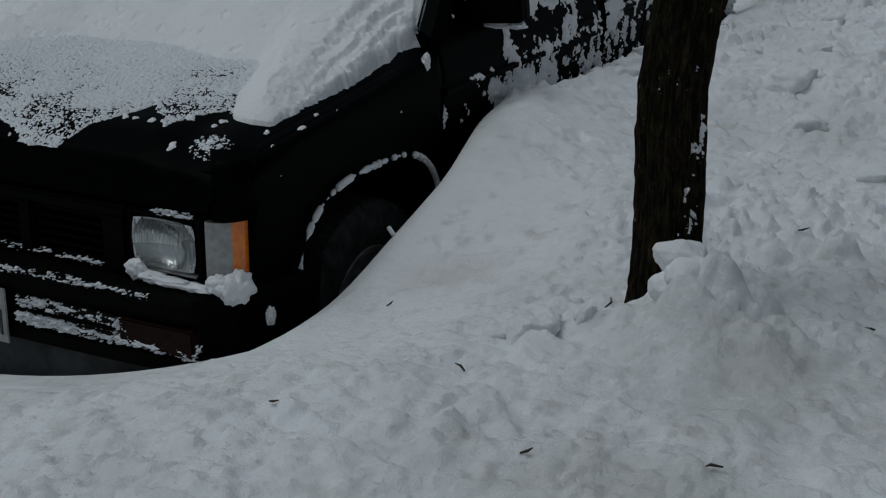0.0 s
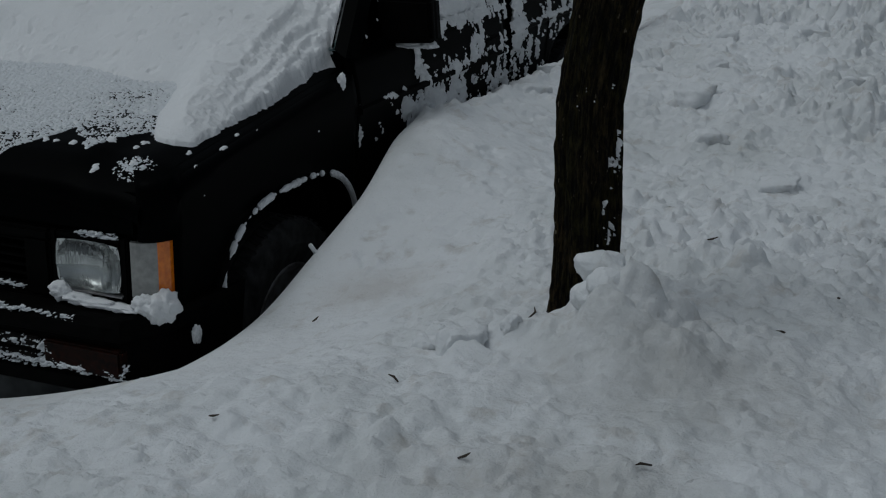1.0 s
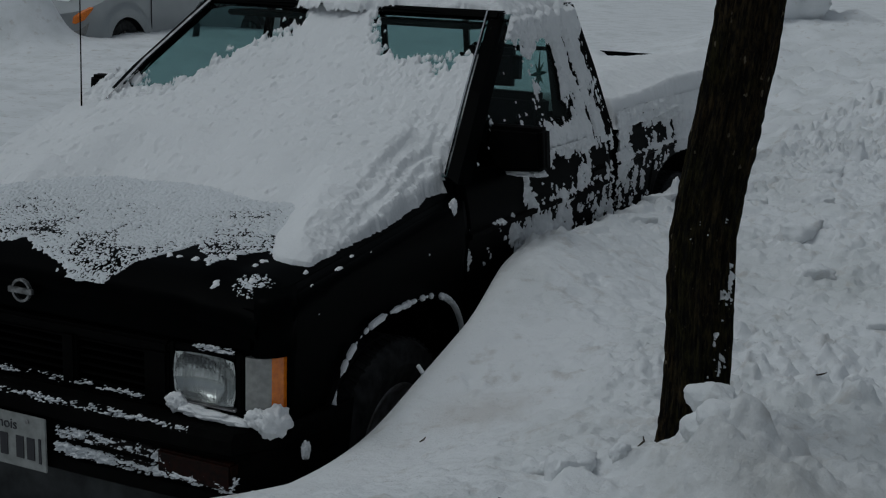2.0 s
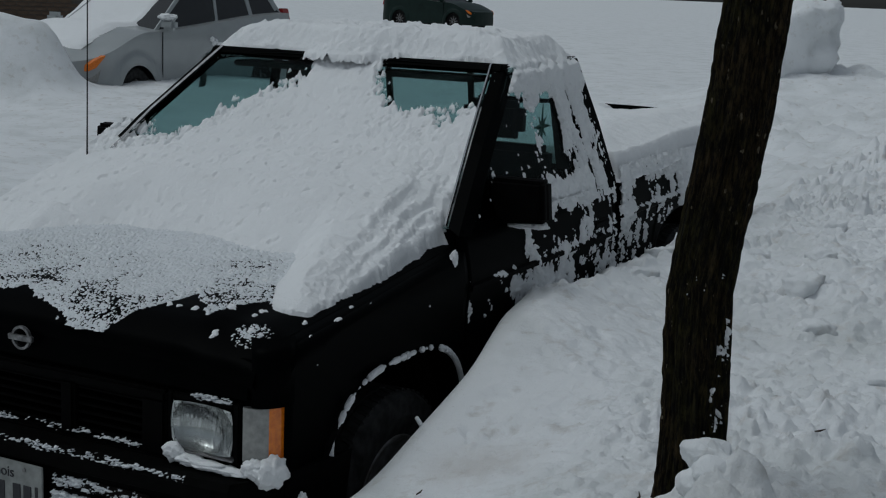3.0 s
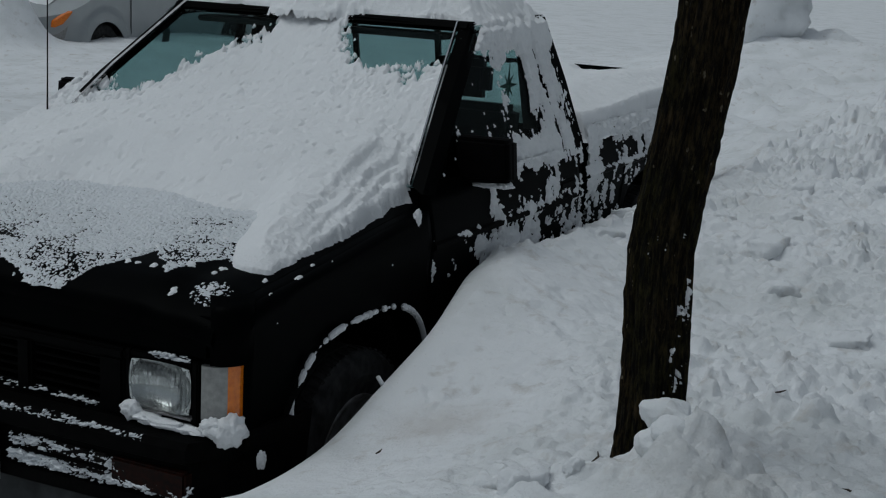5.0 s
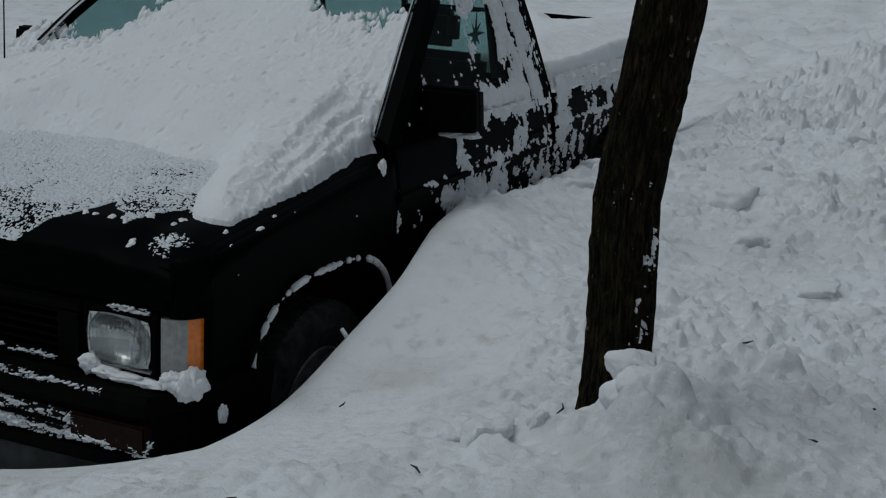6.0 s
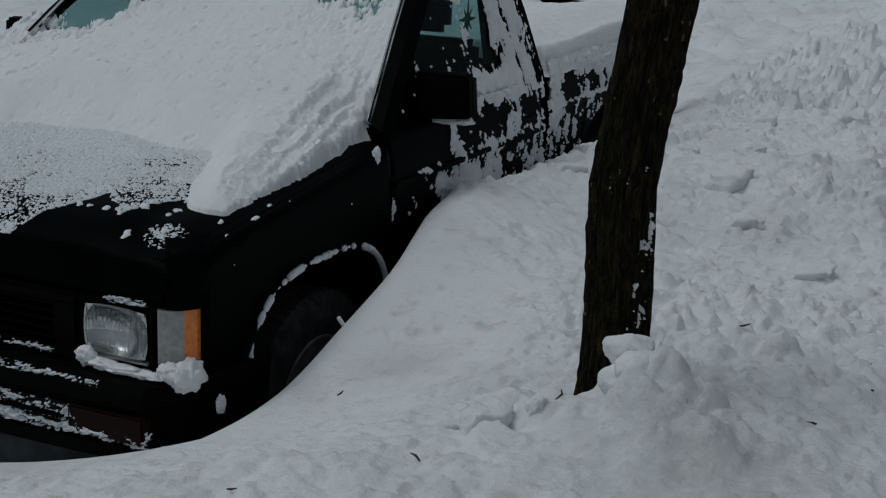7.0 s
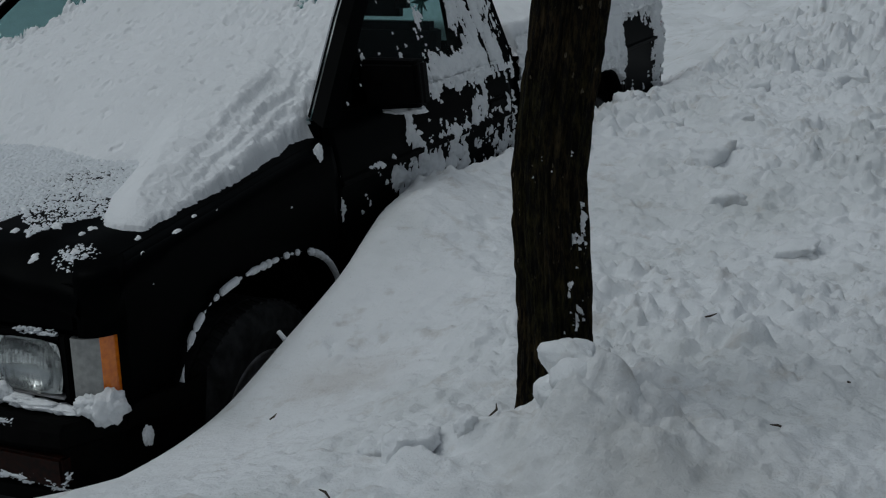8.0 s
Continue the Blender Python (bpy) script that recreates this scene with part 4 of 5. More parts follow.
def side_snow(name, label, y0, y1, z0, z1, bias, base_x, step=0.004, seed=400, thick=0.03):
    """Wind-blown snow clinging to an upright side: runs and patches that stand proud of it."""
    ny, nz = int((y1 - y0) / step), int((z1 - z0) / step)
    Y, Z = np.meshgrid(np.linspace(y0, y1, ny), np.linspace(z0, z1, nz), indexing="ij")
    m = 0.55 * fbm(Y * 17, Z * 9, seed, 4, 0.7) + 0.62 * fbm(Y * 48, Z * 17, seed + 9, 3, 0.7) + 0.30 * fbm(Y * 120, Z * 80, seed + 13, 2) + bias(Y, Z)
    h = np.clip(m, -0.4, 0.75) * thick
    h = np.where(m > 0, h + 0.003 + 0.003 * fbm(Y * 60, Z * 60, seed + 17, 2), h * 0.5 - 0.001)
    ob = mesh_object(name, *sheet(base_x(Y, Z) + h, Y, Z, m > -0.02), FRESH)
    return tagged(ob, label, "snow")


def door_bias(Y, Z):
    b = -0.66 + 0.36 * sstep(1.40, 1.75, Y) + 0.06 * sstep(2.1, 2.3, Y)
    b = b + 0.55 * bump(Y, Z, 1.92, 1.075, 0.32, 0.03) + 0.85 * bump(Y, Z, 1.53, 0.99, 0.035, 0.09)
    b = b + 0.75 * bump(Y, Z, 1.62, 0.80, 0.26, 0.06) + 0.60 * bump(Y, Z, 2.07, 0.95, 0.05, 0.05) + 0.35 * bump(Y, Z, 1.85, 0.90, 0.30, 0.02)
    b = b + 0.9 * bump(Y, Z, 1.26, 0.900, 0.14, 0.012) + 0.8 * bump(Y, Z, 1.42, 0.85, 0.07, 0.05) + 0.5 * bump(Y, Z, 1.085, 0.85, 0.010, 0.12)
    return b - 0.30 * bump(Y, Z, 1.9, 0.99, 0.25, 0.03)


side_snow("door_snow", "ragged patches of wind-blown snow on the pickup's door", 1.065, 2.40, 0.62, 1.085, door_bias, lambda Y, Z: side_x(Z))


side_snow("fender_specks", "scattered specks of snow on the pickup's fender", 0.12, 1.05, 0.62, 0.94, lambda Y, Z: -0.76 - 2.0 * (Z < arch_z(Y, FW) + 0.035), lambda Y, Z: side_x(Z), seed=470)


def bed_bias(Y, Z):
    b = -0.30 + 0.62 * sstep(1.00, 1.12, Z) + 0.75 * sstep(3.15, 3.3, Y) * (1 - sstep(3.62, 3.70, Y))
    b = b + 0.75 * bump(Y, Z, 2.47, 1.05, 0.08, 0.12) + 0.60 * bump(Y, Z, 3.0, 0.958, 0.7, 0.010) + 0.5 * bump(Y, 0, 4.20, 0, 0.05, 1)
    b = b - 0.5 * bump(Y, Z, 2.72, 1.03, 0.12, 0.07) - 0.75 * bump(Y, Z, 3.88, 0.93, 0.15, 0.15)
    return b - 3.0 * (Z < arch_z(Y, RW) + 0.01)


side_snow("bed_side_snow", "snow streaks clinging to the side of the pickup's bed", 2.432, 4.285, 0.62, 1.15, bed_bias, lambda Y, Z: side_x(Z) + 0.004, seed=440)


def cab_bias(Y, Z):
    front = 1.13 + (Z - 1.07) * 1.17
    back = Y + 0.30 * (Z - 1.2)
    b = -0.50 + 0.30 * sstep(1.60, 1.80, Y) + 0.85 * sstep(1.43, 1.50, Z) + 0.45 * sstep(2.02, 2.10, back) - 0.15 * sstep(2.25, 2.34, back)
    b = b + 0.75 * bump(Y, Z, 1.93, 1.105, 0.24, 0.035) + 0.25 * bump(Y, Z, 1.80, 1.33, 0.05, 0.20)
    b = b - 0.85 * np.exp(-(((Y - 1.90) / 0.10) ** 2 + ((Z - 1.34) / 0.10) ** 2) ** 2) - 0.45 * bump(Y, Z, 1.90, 1.21, 0.2, 0.05)
    b = b - 3.0 * sstep(2.375, 2.405, back) - 2.0 * sstep(1.535, 1.575, Z + 0.02 * vnoise(Y * 22, Z * 5, 489)) - 0.65 * bump(back, 0, 2.20, 0, 0.018, 1)
    return b - 3.0 * (Y < front + 0.03)


# snow added on the far window to keep light out of the cab
far_pane = np.meshgrid(np.linspace(1.13, 2.40, 90), np.linspace(1.08, 1.57, 40), indexing="ij")
far_side = mesh_object("cab_dimming_snow", *sheet(-(0.790 - (far_pane[1] - 1.07) * 0.285) - 0.008 * fbm(far_pane[0] * 20, far_pane[1] * 20, 490, 3), far_pane[0], far_pane[1], (far_pane[0] > 1.16 + (far_pane[1] - 1.07) * 1.17) & (fbm(far_pane[0] * 7, far_pane[1] * 7, 495, 3) > 0.12 + 0.5 * sstep(1.2, 1.3, far_pane[1]) - 0.6 * sstep(1.48, 1.54, far_pane[1]))), FRESH)
tagged(far_side, "patches of snow added on the pickup's far side window to dim the cab", "snow")
side_snow("cab_side_snow", "ice and snow crust over the pickup's side window", 1.12, 2.46, 1.045, 1.575, cab_bias, lambda Y, Z: 0.782 - (Z - 1.07) * 0.285 + 0.004, seed=480, thick=0.02)

# snow along the wheel-arch lip, in beads
ay = np.linspace(FW - 0.40, FW + 0.385, 420)
beads = 0.46 + 0.30 * vnoise(ay * 160, 0 * ay, 505) + 0.75 * vnoise(ay * 70, 0 * ay, 501) + 0.4 * vnoise(ay * 11, 0 * ay, 511) + 0.6 * sstep(0.90, 0.96, ay) - 0.75 * bump(ay, 0, 0.58, 0, 0.045, 1)
AV = np.linspace(0, 6.2832, 11)
rad = np.clip(beads, -0.3, 0.8) * 0.0125
AYg, ANG = np.meshgrid(ay, AV, indexing="ij")
RADg = np.repeat(rad[:, None], 11, 1)
AZg = arch_z(AYg, FW) + 0.004
AX = 0.826 + 0.004 + RADg * np.cos(ANG)
arch_snow = mesh_object("arch_snow", *sheet(AX, AYg + 0.2 * RADg * np.sin(ANG), AZg + 0.006 + 1.15 * np.maximum(RADg, 0) * np.sin(ANG), RADg > 0.0), FRESH)
tagged(arch_snow, "beads of snow along the pickup's front wheel arch", "snow")


def snow_lump(name, label, at, size, seed, group="", mat=FRESH, rough=0.35, wave=1.9):
    bm = bmesh.new()
    bmesh.ops.create_icosphere(bm, subdivisions=4, radius=1)
    for v in bm.verts:
        d = 1 + rough * noise.fractal(v.co * wave + Vector((seed, seed * 0.7, 0)), 0.8, 2.2, 5)
        v.co = Vector((v.co.x * size[0], v.co.y * size[1], v.co.z * size[2])) * d
    ob = part(name, bm, mat, smooth=True)
    ob.location = at
    return tagged(ob, label, "snow", group)


for k, (at, size) in enumerate((((0.792, 0.02, 0.602), (0.040, 0.05, 0.040)), ((0.70, -0.015, 0.596), (0.05, 0.022, 0.010)), ((0.62, -0.016, 0.598), (0.065, 0.024, 0.013)), ((0.515, -0.016, 0.616), (0.030, 0.022, 0.026)), ((0.565, -0.016, 0.602), (0.05, 0.022, 0.015)), ((0.755, -0.008, 0.610), (0.030, 0.024, 0.024)))):
    snow_lump("ledge_snow", "clump of snow on the ledge under the headlight", at, size, 3.1 + 2 * k, "snow clumps under the headlight", rough=0.32)
snow_lump("fender_snow", "small icy blob of snow on the fender", (0.805, 0.98, 0.998), (0.012, 0.017, 0.028), 9.3)
snow_lump("bumper_blob", "small icy blob of snow on the bumper end", (0.845, 0.085, 0.515), (0.010, 0.016, 0.024), 12.3)


def strip_snow(name, label, x0, x1, y, z, half, seed, cover):
    """Broken snow caked on a ledge across the front."""
    X, V = np.meshgrid(np.linspace(x0, x1, int((x1 - x0) / 0.0026)), np.linspace(-1, 1, 23), indexing="ij")
    m = cover + 0.7 * fbm(X * 24, V * 1.8, seed, 4, 0.65) + 0.65 * fbm(X * 120, V * 5, seed + 5, 3, 0.7) - 0.5 * np.abs(V) ** 2
    h = np.clip(m, -0.4, 0.6) * 0.022
    ob = mesh_object(name, *sheet(X, y(X) - h, z(X) + V * half, m > -0.02), FROST)
    return tagged(ob, label, "snow")


strip_snow("bumper_snow", "broken line of snow along the bumper's top edge", -0.75, 0.60, lambda X: -0.094 + 0.02 * (X / 0.83) ** 2, lambda X: 0.577 + 0 * X, 0.015, 601, -0.2)
strip_snow("slot_snow", "snow caked in the bumper's slots and lamps", 0.17, 0.74, lambda X: -0.090 + 0.018 * (X / 0.83) ** 2, lambda X: 0.447 + 0 * X, 0.019, 611, 0.22)
strip_snow("slot_snow", "snow caked in the bumper's slots and lamps", 0.50, 0.75, lambda X: -0.090 + 0.018 * (X / 0.83) ** 2, lambda X: 0.462 + 0 * X, 0.028, 615, -0.12)
strip_snow("slot_snow", "snow caked in the bumper's slots and lamps", 0.17, 0.52, lambda X: -0.090 + 0.018 * (X / 0.83) ** 2, lambda X: 0.492 + 0 * X, 0.020, 621, 0.0)
strip_snow("grille_snow", "crumbs of snow in the pickup's grille", -0.40, 0.42, lambda X: -0.008 + 0 * X, lambda X: 0.605 + 0 * X, 0.012, 631, -0.28)
strip_snow("headlight_snow", "crust of snow over the top of the headlight", 0.56, 0.69, lambda X: -0.006 + 0 * X, lambda X: 0.770 + 0 * X, 0.010, 641, -0.05)

for k, (at, size) in enumerate((((0.735, 1.385, 1.12), (0.006, 0.02, 0.075)), ((0.740, 1.385, 1.045), (0.012, 0.02, 0.014)), ((0.838, 1.40, 1.053), (0.06, 0.02, 0.012)), ((0.908, 1.40, 1.058), (0.03, 0.02, 0.014)))):
    snow_lump("mirror_rim_snow", "thin snow caught on the edge of the wing mirror", at, size, 61.0 + k, "snow on the wing mirror")

# the foil star that hangs in the side window
star = thing("window_star", "dark green foil star hanging inside the window", "ornament", at=(0.675, 1.92, 1.33))
for k in range(8):
    a = 6.2832 * k / 8
    r = 0.085 if k % 2 == 0 else 0.055
    part("ray", prism([[(-0.002, 0.012 * math.cos(a + 1.57), 0.012 * math.sin(a + 1.57)), (0.004, 0, 0), (-0.002, -0.012 * math.cos(a + 1.57), -0.012 * math.sin(a + 1.57))], [(-0.001, r * math.cos(a) + 0.001, r * math.sin(a)), (0.001, r * math.cos(a), r * math.sin(a)), (-0.001, r * math.cos(a) - 0.001, r * math.sin(a))]]), LEAF, star)


# ---- the street tree ----
tree = thing("tree", "slender street tree with dark furrowed bark, bare in winter", "tree")


def trunk_x(z):
    return TREE[0] + 0.125 * np.clip(z - 1.2, 0, 1.2) + 0.03 * np.clip(z - 2.4, 0, 9) + 0.004 * np.sin(z * 9)


tz = np.concatenate([np.linspace(0.45, 2.1, 420), np.linspace(2.12, 4.6, 90)])
ta = np.linspace(0, 2 * np.pi, 181)
TZ, TA = np.meshgrid(tz, ta, indexing="ij")
# furrows that run up the trunk, split and join
u, v = np.cos(TA) * 1.9, np.sin(TA) * 1.9
ridge = 1 - np.abs(vnoise(u * 4.2 + 0.35 * TZ + 7, v * 4.2 + TZ * 1.9, 701)) * 1.7
ridge2 = 1 - np.abs(vnoise(u * 9 - 0.4 * TZ + 3, v * 9 + TZ * 5.5, 702)) * 1.7
fine_ = vnoise(u * 20, v * 20 + TZ * 40, 703)
rr = (0.0725 - 0.0035 * (TZ - 1.0)) * (1 + 0.03 * vnoise(u * 0.8, TZ * 2.0 + v * 0.5, 704)) + 0.02 * np.clip((0.75 - TZ) / 0.3, 0, 1)
rr = np.maximum(rr, 0.03) - 0.0065 + 0.0060 * ridge + 0.0040 * ridge2 + 0.0020 * fine_
axis_x = trunk_x(TZ)
axis_y = TREE[1] + 0 * TZ
TXg, TYg = axis_x + rr * np.cos(TA), axis_y + rr * np.sin(TA)
mesh_object("trunk", *sheet(TXg, TYg, TZ), BARK, tree)
rng = random.Random(4)
for k in range(9):
    z0 = 2.9 + 0.19 * k
    a = 2.4 * k
    ox, oy = float(trunk_x(z0)), TREE[1]
    pts, rads, d = [Vector((ox, oy, z0))], [0.03], Vector((math.cos(a), math.sin(a), 0.9))
    for s in range(6):
        d = (d + Vector((rng.uniform(-0.3, 0.3), rng.uniform(-0.3, 0.3), 0.12))).normalized()
        pts.append(pts[-1] + d * 0.30)
        rads.append(0.028 - 0.0042 * s)
    limb = part("limb", tube(pts, rads, 8), BARK, tree, smooth=True)
    for s in (2, 3, 4, 5):
        e = Vector((rng.uniform(-1, 1), rng.uniform(-1, 1), rng.uniform(0.1, 0.9))).normalized()
        part("twig", tube([pts[s], pts[s] + e * 0.25, pts[s] + e * 0.42 + Vector((0, 0, 0.1))], [0.008, 0.005, 0.002], 5), BARK, limb)

# snow frozen onto the bark, on the side that faces the sidewalk
pz, pa = np.meshgrid(np.linspace(0.80, 1.25, 150), np.linspace(-1.75, -0.05, 110), indexing="ij")
pm = -0.78 + 0.70 * fbm(pa * 6, pz * 20, 721, 4, 0.7) + 0.80 * fbm(pa * 14, pz * 75, 722, 3, 0.7)
pm = pm + 1.05 * bump(pa, pz, -0.42, 1.085, 0.16, 0.035) + 0.9 * bump(pa, pz, -0.25, 1.13, 0.10, 0.04) + 0.8 * bump(pa, pz, -0.72, 0.99, 0.08, 0.035) + 0.8 * bump(pa, pz, -1.15, 0.83, 0.14, 0.03) + 0.8 * bump(pa, pz, -0.9, 0.89, 0.10, 0.03) + 0.8 * bump(pa, pz, -0.5, 0.93, 0.2, 0.03)
pr = 0.0700 - 0.0035 * (pz - 1.0) + np.where(pm > 0, 0.006 + np.clip(pm, 0, 0.6) * 0.014, -0.004)
px_ = trunk_x(pz) + pr * np.cos(pa)
bark_snow = mesh_object("bark_snow", *sheet(px_, TREE[1] + pr * np.sin(pa), pz, pm > -0.03), FRESH)
tagged(bark_snow, "frozen snow patches stuck on the tree's bark", "snow")


# ---- loose pieces on the snow ----
def gz(x, y):
    return float(ground_height(np.array([[x]]), np.array([[y]]))[0, 0])


def clod(at, size, seed, turn=0.0, label="broken block of packed snow on the heap", mat=SNOW):
    """A broken block: flat faces, chipped edges."""
    bm = bmesh.new()
    bmesh.ops.create_cube(bm, size=2)
    bmesh.ops.subdivide_edges(bm, edges=list(bm.edges), cuts=9, use_grid_fill=True)
    for v in bm.verts:
        p = v.co.copy()
        q = p.normalized() * 1.15
        p = p.lerp(q, 0.5)
        n = noise.fractal(p * 1.1 + Vector((seed, 2 * seed, 0)), 0.9, 2.1, 5)
        p *= 1 + 0.30 * n
        p.x += 0.25 * p.z
        v.co = Vector((p.x * size[0], p.y * size[1], p.z * size[2]))
    ob = part("snow_block", bm, mat, smooth=True)
    ob.matrix_basis = pose(at[0], at[1], at[2], 8 * math.sin(seed), 8 * math.cos(seed * 2), turn)
    return tagged(ob, label, "snow", "broken snow blocks")


blocks = (
    (1.67, -0.20, 0.055, 0.04, 0.045, 35), (1.585, -0.19, 0.035, 0.03, 0.03, 10), (1.76, -0.14, 0.022, 0.02, 0.02, 60),
    (1.42, 3.62, 0.065, 0.05, 0.07, 25), (1.00, 3.15, 0.085, 0.07, 0.085, 50), (1.30, 2.75, 0.06, 0.05, 0.04, 15), (1.62, 2.15, 0.09, 0.07, 0.05, 70),
    (1.75, 1.75, 0.07, 0.06, 0.04, 30), (2.05, 1.35, 0.08, 0.06, 0.045, 12), (1.05, 2.05, 0.07, 0.05, 0.03, 45), (0.98, 2.45, 0.08, 0.06, 0.035, 20),
    (1.12, 2.30, 0.06, 0.05, 0.03, 80), (1.55, 2.75, 0.07, 0.06, 0.05, 60), (1.75, 3.9, 0.10, 0.08, 0.06, 35), (2.1, 2.6, 0.09, 0.07, 0.05, 20),
)
for k, (x, y, a, b, c, turn) in enumerate(blocks):
    clod((x, y, gz(x, y) - 0.15 * c), (0.8 * a, 0.8 * b, 0.9 * c), 1.7 * k + 0.4, turn)
clod((-1.42, 15.2, gz(-1.42, 15.2) + 0.2), (0.46, 0.45, 0.55), 77.1, 20, "tall pale block of ploughed snow on the far verge")

heap = random.Random(8)
for k in range(9):
    a, r = heap.uniform(0, 6.28), heap.uniform(0.0, 1.0) ** 0.6
    x, y = 1.965 + 0.085 * r * math.cos(a), 0.0 + 0.11 * r * math.sin(a)
    e = heap.uniform(0.022, 0.045)
    ob = snow_lump("snow_crumb", "crumbled lump of snow heaped against the trunk", (x, y, gz(x, y) - 0.3 * e), (e * heap.uniform(0.9, 1.5), e * heap.uniform(0.9, 1.4), e * 0.85), 90.0 + k, "crumbs heaped against the trunk", SNOW, 0.22, 0.9)

twig_at = ((2.018, 0.60, 0.028), (1.414, 4.08, 0.03), (2.16, -0.62, 0.03), (1.40, -0.72, 0.022), (1.78, -0.05, 0.035), (2.27, 0.12, 0.03), (2.08, 0.05, 0.026), (1.15, 0.15, 0.015), (1.62, -0.42, 0.02), (2.35, 0.4, 0.02), (1.88, -0.7, 0.018))
for k, (x, y, s) in enumerate(twig_at):
    a, s = 1.9 * k, 0.7 * s
    z = gz(x, y) + 0.004
    p0, p1, p2 = (x - s * math.cos(a), y - s * math.sin(a), z), (x, y, z + 0.006), (x + s * 0.8 * math.cos(a + 0.7), y + s * 0.8 * math.sin(a + 0.7), z + 0.010)
    ob = part("twig", tube([p0, p1, p2], [0.0016, 0.0026, 0.001], 6), TWIG, smooth=True)
    tagged(ob, "small dead twig lying on the snow", "twig", "twigs on the snow")
stub = part("icy_stub", tube([(0.955, 0.525, gz(0.955, 0.525) - 0.01), (0.945, 0.505, gz(0.955, 0.525) + 0.022)], [0.007, 0.006], 8), FRESH, smooth=True)
tagged(stub, "short icy stub poking from the drift", "ice")


# ---- across the street: a silver hatchback, a green car, a brick wall ----
def parked_car(name, label, paint, at, turn):
    """A hatchback in its own frame: nose at -y, the seen side at +x, wheels on z = 0."""
    car = thing(name, label, "car", at=at)
    car.rotation_euler = (0, 0, radians(turn))
    ys = np.linspace(0, 4.35, 176)
    hood = lambda y: 0.71 + 0.31 * sstep(-0.1, 1.1, y) + 0.20 * sstep(0.9, 4.2, y)
    top = hood(ys)
    low = np.full_like(ys, 0.22)
    for c in (0.82, 3.42):
        r = 0.345 ** 2 - (ys - c) ** 2
        low = np.where(r > 0, np.maximum(low, 0.33 + np.sqrt(np.maximum(r, 0))), low)
    t = np.linspace(0, 1, 14)
    Z = low[:, None] + (top - low)[:, None] * t
    Y = np.repeat(ys[:, None], 14, 1)
    plan = 0.87 - 0.30 * np.clip(1 - Y / 0.55, 0, 1) ** 2.2 - 0.14 * np.clip((Y - 4.0) / 0.35, 0, 1) ** 2
    Xs = plan - 0.06 * np.clip((Z - 0.75) / 0.4, 0, 1) ** 2 + 0.012 * np.sin((Z - 0.2) * 9)
    for c in (0.82, 3.42):
        Xs = Xs + 0.035 * sstep(0.50, 0.44, np.hypot(Y - c, Z - 0.33))
    for sign in (1, -1):
        mesh_object("side_panel", *sheet(sign * Xs, Y, Z), paint, car)
    hxs = np.linspace(-1, 1, 15)
    Yh, S = np.meshgrid(ys, hxs, indexing="ij")
    Xh = S * (np.interp(Yh, ys, Xs[:, -1]))
    Zh = hood(Yh) + 0.05 * (1 - S ** 2) * sstep(0, 0.3, Yh)
    mesh_object("hood", *sheet(Xh, Yh, Zh), paint, car)
    mesh_object("front_bumper", *sheet(np.stack([Xs[0] * s for s in hxs]), np.stack([0 * Z[0] - 0.06 * (1 - s * s) for s in hxs]), np.stack([Z[0]] * 15)), paint, car)
    mesh_object("rear_panel", *sheet(np.stack([Xs[-1] * s for s in hxs]), np.stack([0 * Z[0] + 4.35 + 0.05 * (1 - s * s) for s in hxs]), np.stack([Z[-1]] * 15)), paint, car)
    # glasshouse: dark glass block under a painted roof, with pillars
    glass = prism([[(-0.77, 1.2, 0.98), (0.77, 1.2, 0.98), (0.77, 4.24, 1.06), (-0.77, 4.24, 1.06)], [(-0.61, 2.0, 1.45), (0.61, 2.0, 1.45), (0.61, 3.85, 1.47), (-0.61, 3.85, 1.47)]])
    part("window", glass, DARKGLASS, car)
    part("roof", prism([[(-0.63, 1.93, 1.45), (0.63, 1.93, 1.45), (0.63, 3.92, 1.47), (-0.63, 3.92, 1.47)], [(-0.52, 2.05, 1.52), (0.52, 2.05, 1.52), (0.52, 3.8, 1.54), (-0.52, 3.8, 1.54)]], 0.03), paint, car)
    for sign in (1, -1):
        for y0, y1, w in ((1.18, 1.97, 0.09), (2.52, 2.62, 0.05), (3.35, 3.30, 0.08), (4.16, 3.80, 0.12)):
            part("pillar", prism([[(sign * 0.765, y0, 0.98), (sign * 0.785, y0, 0.98), (sign * 0.785, y0 + w, 1.0), (sign * 0.765, y0 + w, 1.0)], [(sign * 0.605, y1, 1.46), (sign * 0.625, y1, 1.46), (sign * 0.625, y1 + w, 1.46), (sign * 0.605, y1 + w, 1.46)]]), paint, car)
        part("wing_mirror", box((sign * 0.92 - 0.11, 1.30, 1.03), (sign * 0.92 + 0.11, 1.43, 1.17), 0.04), paint, car)
        lampq = part("headlight", prism([[(sign * 0.58, 0.02, 0.56), (sign * 0.60, 0.03, 0.68), (sign * 0.52, 0.1, 0.62), (sign * 0.5, 0.08, 0.5)], [(sign * 0.80, 0.20, 0.50), (sign * 0.80, 0.30, 0.68), (sign * 0.70, 0.30, 0.68), (sign * 0.7, 0.2, 0.5)]], 0.01), CLEAR, car)
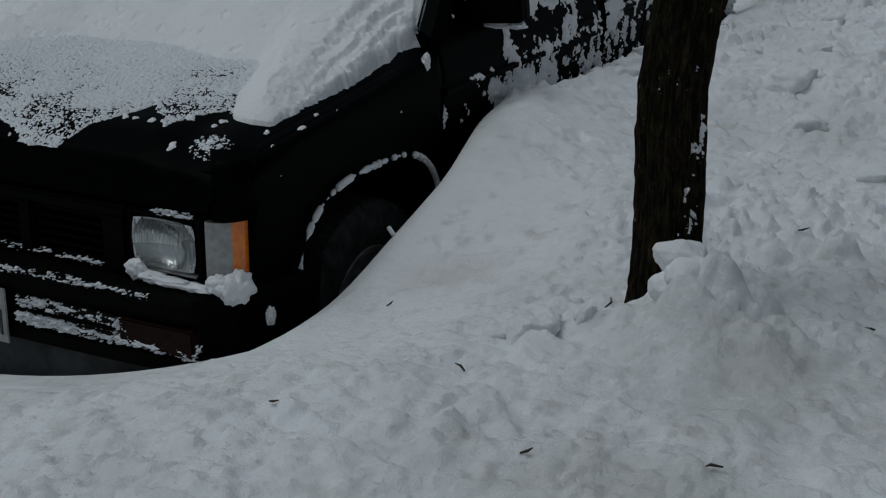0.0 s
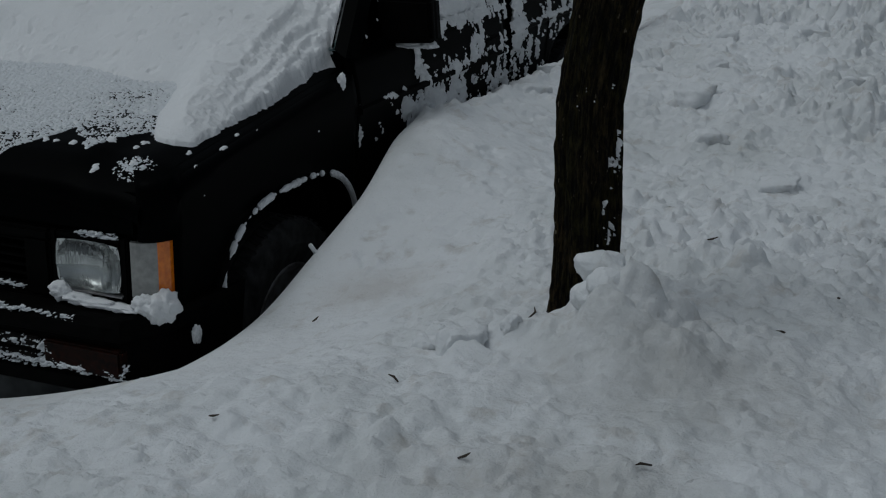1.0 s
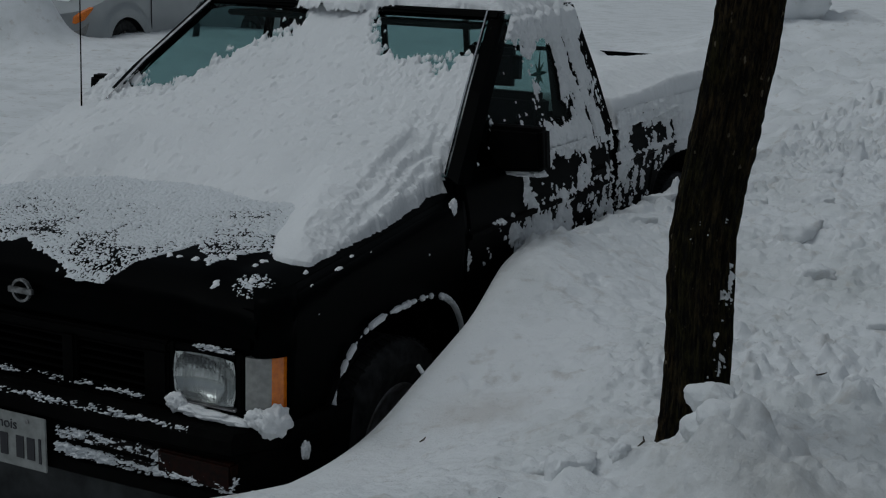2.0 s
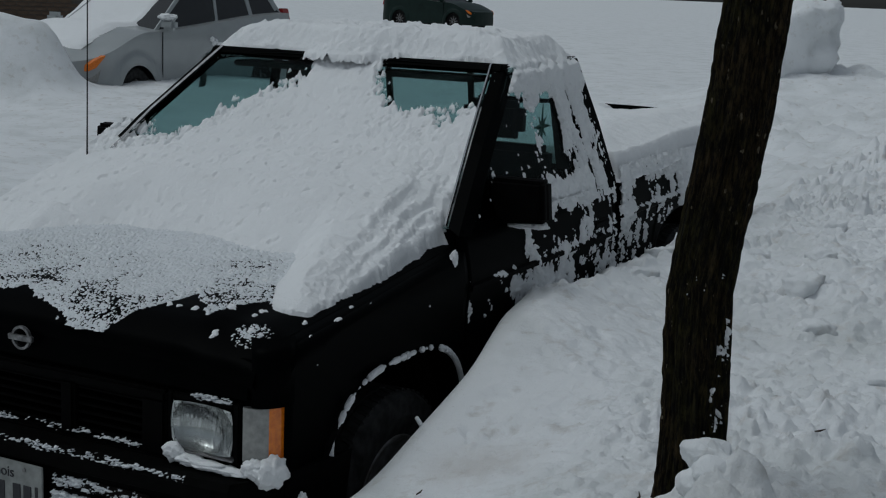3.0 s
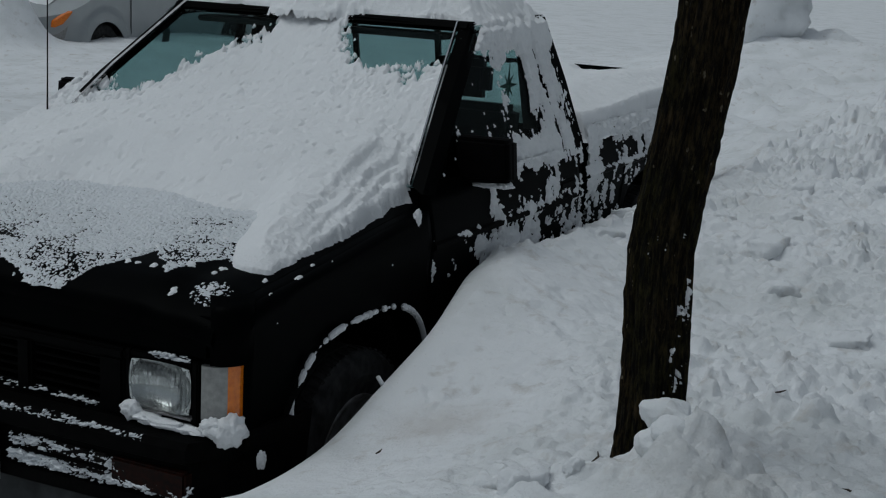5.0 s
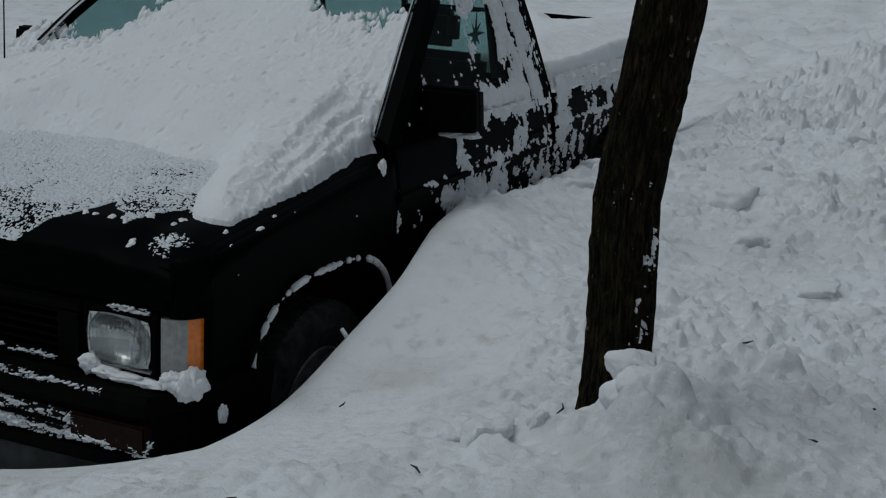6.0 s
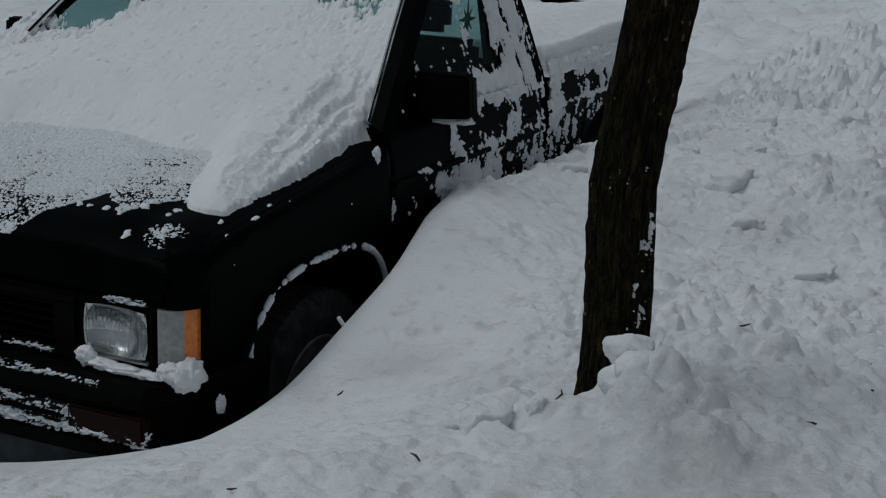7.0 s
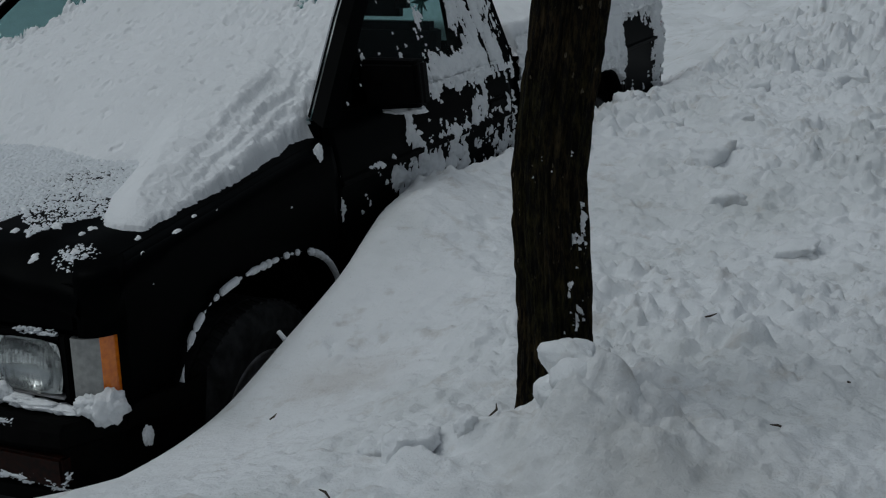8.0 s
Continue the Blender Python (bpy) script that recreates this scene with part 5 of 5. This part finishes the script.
        part("indicator", prism([[(sign * 0.74, 0.10, 0.62), (sign * 0.74, 0.11, 0.69), (sign * 0.66, 0.12, 0.69), (sign * 0.66, 0.11, 0.62)], [(sign * 0.81, 0.17, 0.66), (sign * 0.81, 0.20, 0.755), (sign * 0.70, 0.20, 0.755), (sign * 0.70, 0.18, 0.66)], [(sign * 0.85, 0.27, 0.765), (sign * 0.85, 0.29, 0.79), (sign * 0.78, 0.29, 0.79), (sign * 0.78, 0.28, 0.765)]], 0.005), AMBER, lampq)
        part("tail_lamp", prism([[(sign * 0.73, 4.15, 0.85), (sign * 0.80, 4.15, 0.85), (sign * 0.76, 4.37, 0.85), (sign * 0.66, 4.37, 0.85)], [(sign * 0.66, 4.10, 1.28), (sign * 0.73, 4.10, 1.28), (sign * 0.70, 4.30, 1.28), (sign * 0.62, 4.30, 1.28)]], 0.01), RED, car)
        part("door_seam", box((sign * 0.868 - 0.004, 1.30, 0.30), (sign * 0.868 + 0.004, 1.308, 1.02)), UNDER, car)
        part("door_handle", box((sign * 0.868 - 0.02, 2.35, 0.86), (sign * 0.868 + 0.02, 2.52, 0.89), 0.008), paint, car)
        for c in (0.82, 3.42):
            w = part("wheel", lathe([(-0.08, 0.315), (0.08, 0.315), (0.10, 0.29), (0.10, 0.215), (0.07, 0.20), (0.05, 0.0)], (sign * 0.76, c, 0.33), 40), RUBBER, car)
            for k in range(9):
                m = Matrix.Translation((sign * 0.845, c, 0.33)) @ Matrix.Rotation(6.2832 * k / 9, 4, "X")
                part("spoke", box((-0.012, -0.016, 0.03), (0.012, 0.016, 0.20), 0.005, m), STEEL, w)
    return car


silver = parked_car("silver_car", "silver hatchback snowed in across the street", SILVER, (-9.03, 9.47, 0.01), 0)
silver.scale = (1, 1, 1.13)
green = parked_car("green_car", "dark green car far off behind the snow", GREEN, (-19.9, 44.4, 0.30), 80)


def car_cap(name, label, car_at, x0, x1, y0, y1, base, thick, seed):
    X, Y = np.meshgrid(np.linspace(x0, x1, 60), np.linspace(y0, y1, 80), indexing="ij")
    n = fbm(X * 5, Y * 5, seed, 4)
    d = np.minimum(np.minimum(X - x0, x1 - X), np.minimum(Y - y0, y1 - Y)) + 0.03 * n - 0.03
    h = thick * sstep(0, 0.12, d) + 0.02 * sstep(-0.005, 0.01, d) - 0.015 + 0.01 * n
    ob = mesh_object(name, *sheet(X + car_at[0], Y + car_at[1], base(X, Y) + h + car_at[2], d > -0.01), FRESH)
    return tagged(ob, label, "snow")


car_cap("car_roof_snow", "snow on the roof of the silver hatchback", (-9.03, 9.47, 0.15), -0.60, 0.60, 1.95, 3.88, lambda X, Y: 1.535 + 0 * X, 0.10, 801)
car_cap("car_front_snow", "deep snow over the silver hatchback's hood and windshield", (-9.03, 9.47, -0.03), -0.86, 0.46, 0.30, 2.1, lambda X, Y: 1.13 * np.minimum(np.maximum(0.79 + 0.31 * sstep(-0.1, 1.1, Y), 0.98 + 0.60 * (Y - 1.2)) + 0.01, 1.50), 0.035, 811)
snow_lump("mirror_snow", "cap of snow on the silver hatchback's mirror", (-9.03 + 0.90, 9.47 + 1.36, 0.01 + 1.335), (0.13, 0.08, 0.04), 31.0)
for k, (dy, dz) in enumerate(((2.30, 0.98), (2.38, 0.95), (2.34, 0.93))):
    snow_lump("door_blob", "blob of snow stuck to the silver hatchback's door", (-9.03 + 0.865, 9.47 + dy, 0.08 + dz), (0.03, 0.04, 0.035), 41.0 + k, "blobs on the hatchback")

# brick wall behind the far verge
wall = thing("brick_wall", "low brown brick wall behind heaped snow", "wall", kind="structure")
WX, WY, WROT = -17.6, 15.0, 46.0
wall.matrix_basis = pose(WX, WY, 0.2, 0, 0, WROT)
part("mortar_core", box((-3.0, 0.012, 0.0), (3.3, 0.28, 3.2)), MORTAR, wall)
brick_mesh = None
for row in range(30):
    for col in range(12):
        if row < 6 or len(wall.children) > 300:
            continue
        x = 0.55 + 0.22 * col + (0.11 if row % 2 else 0)
        z = 0.04 + 0.077 * row
        if brick_mesh is None:
            ob = part("brick", box((-0.104, 0.0, -0.032), (0.104, 0.05, 0.032), 0.004), BRICK, wall)
            brick_mesh = ob.data
        else:
            ob = new("brick", brick_mesh)
            ob.parent = wall
        ob.location = (x, 0.003 * math.sin(7 * col + 3 * row), z)
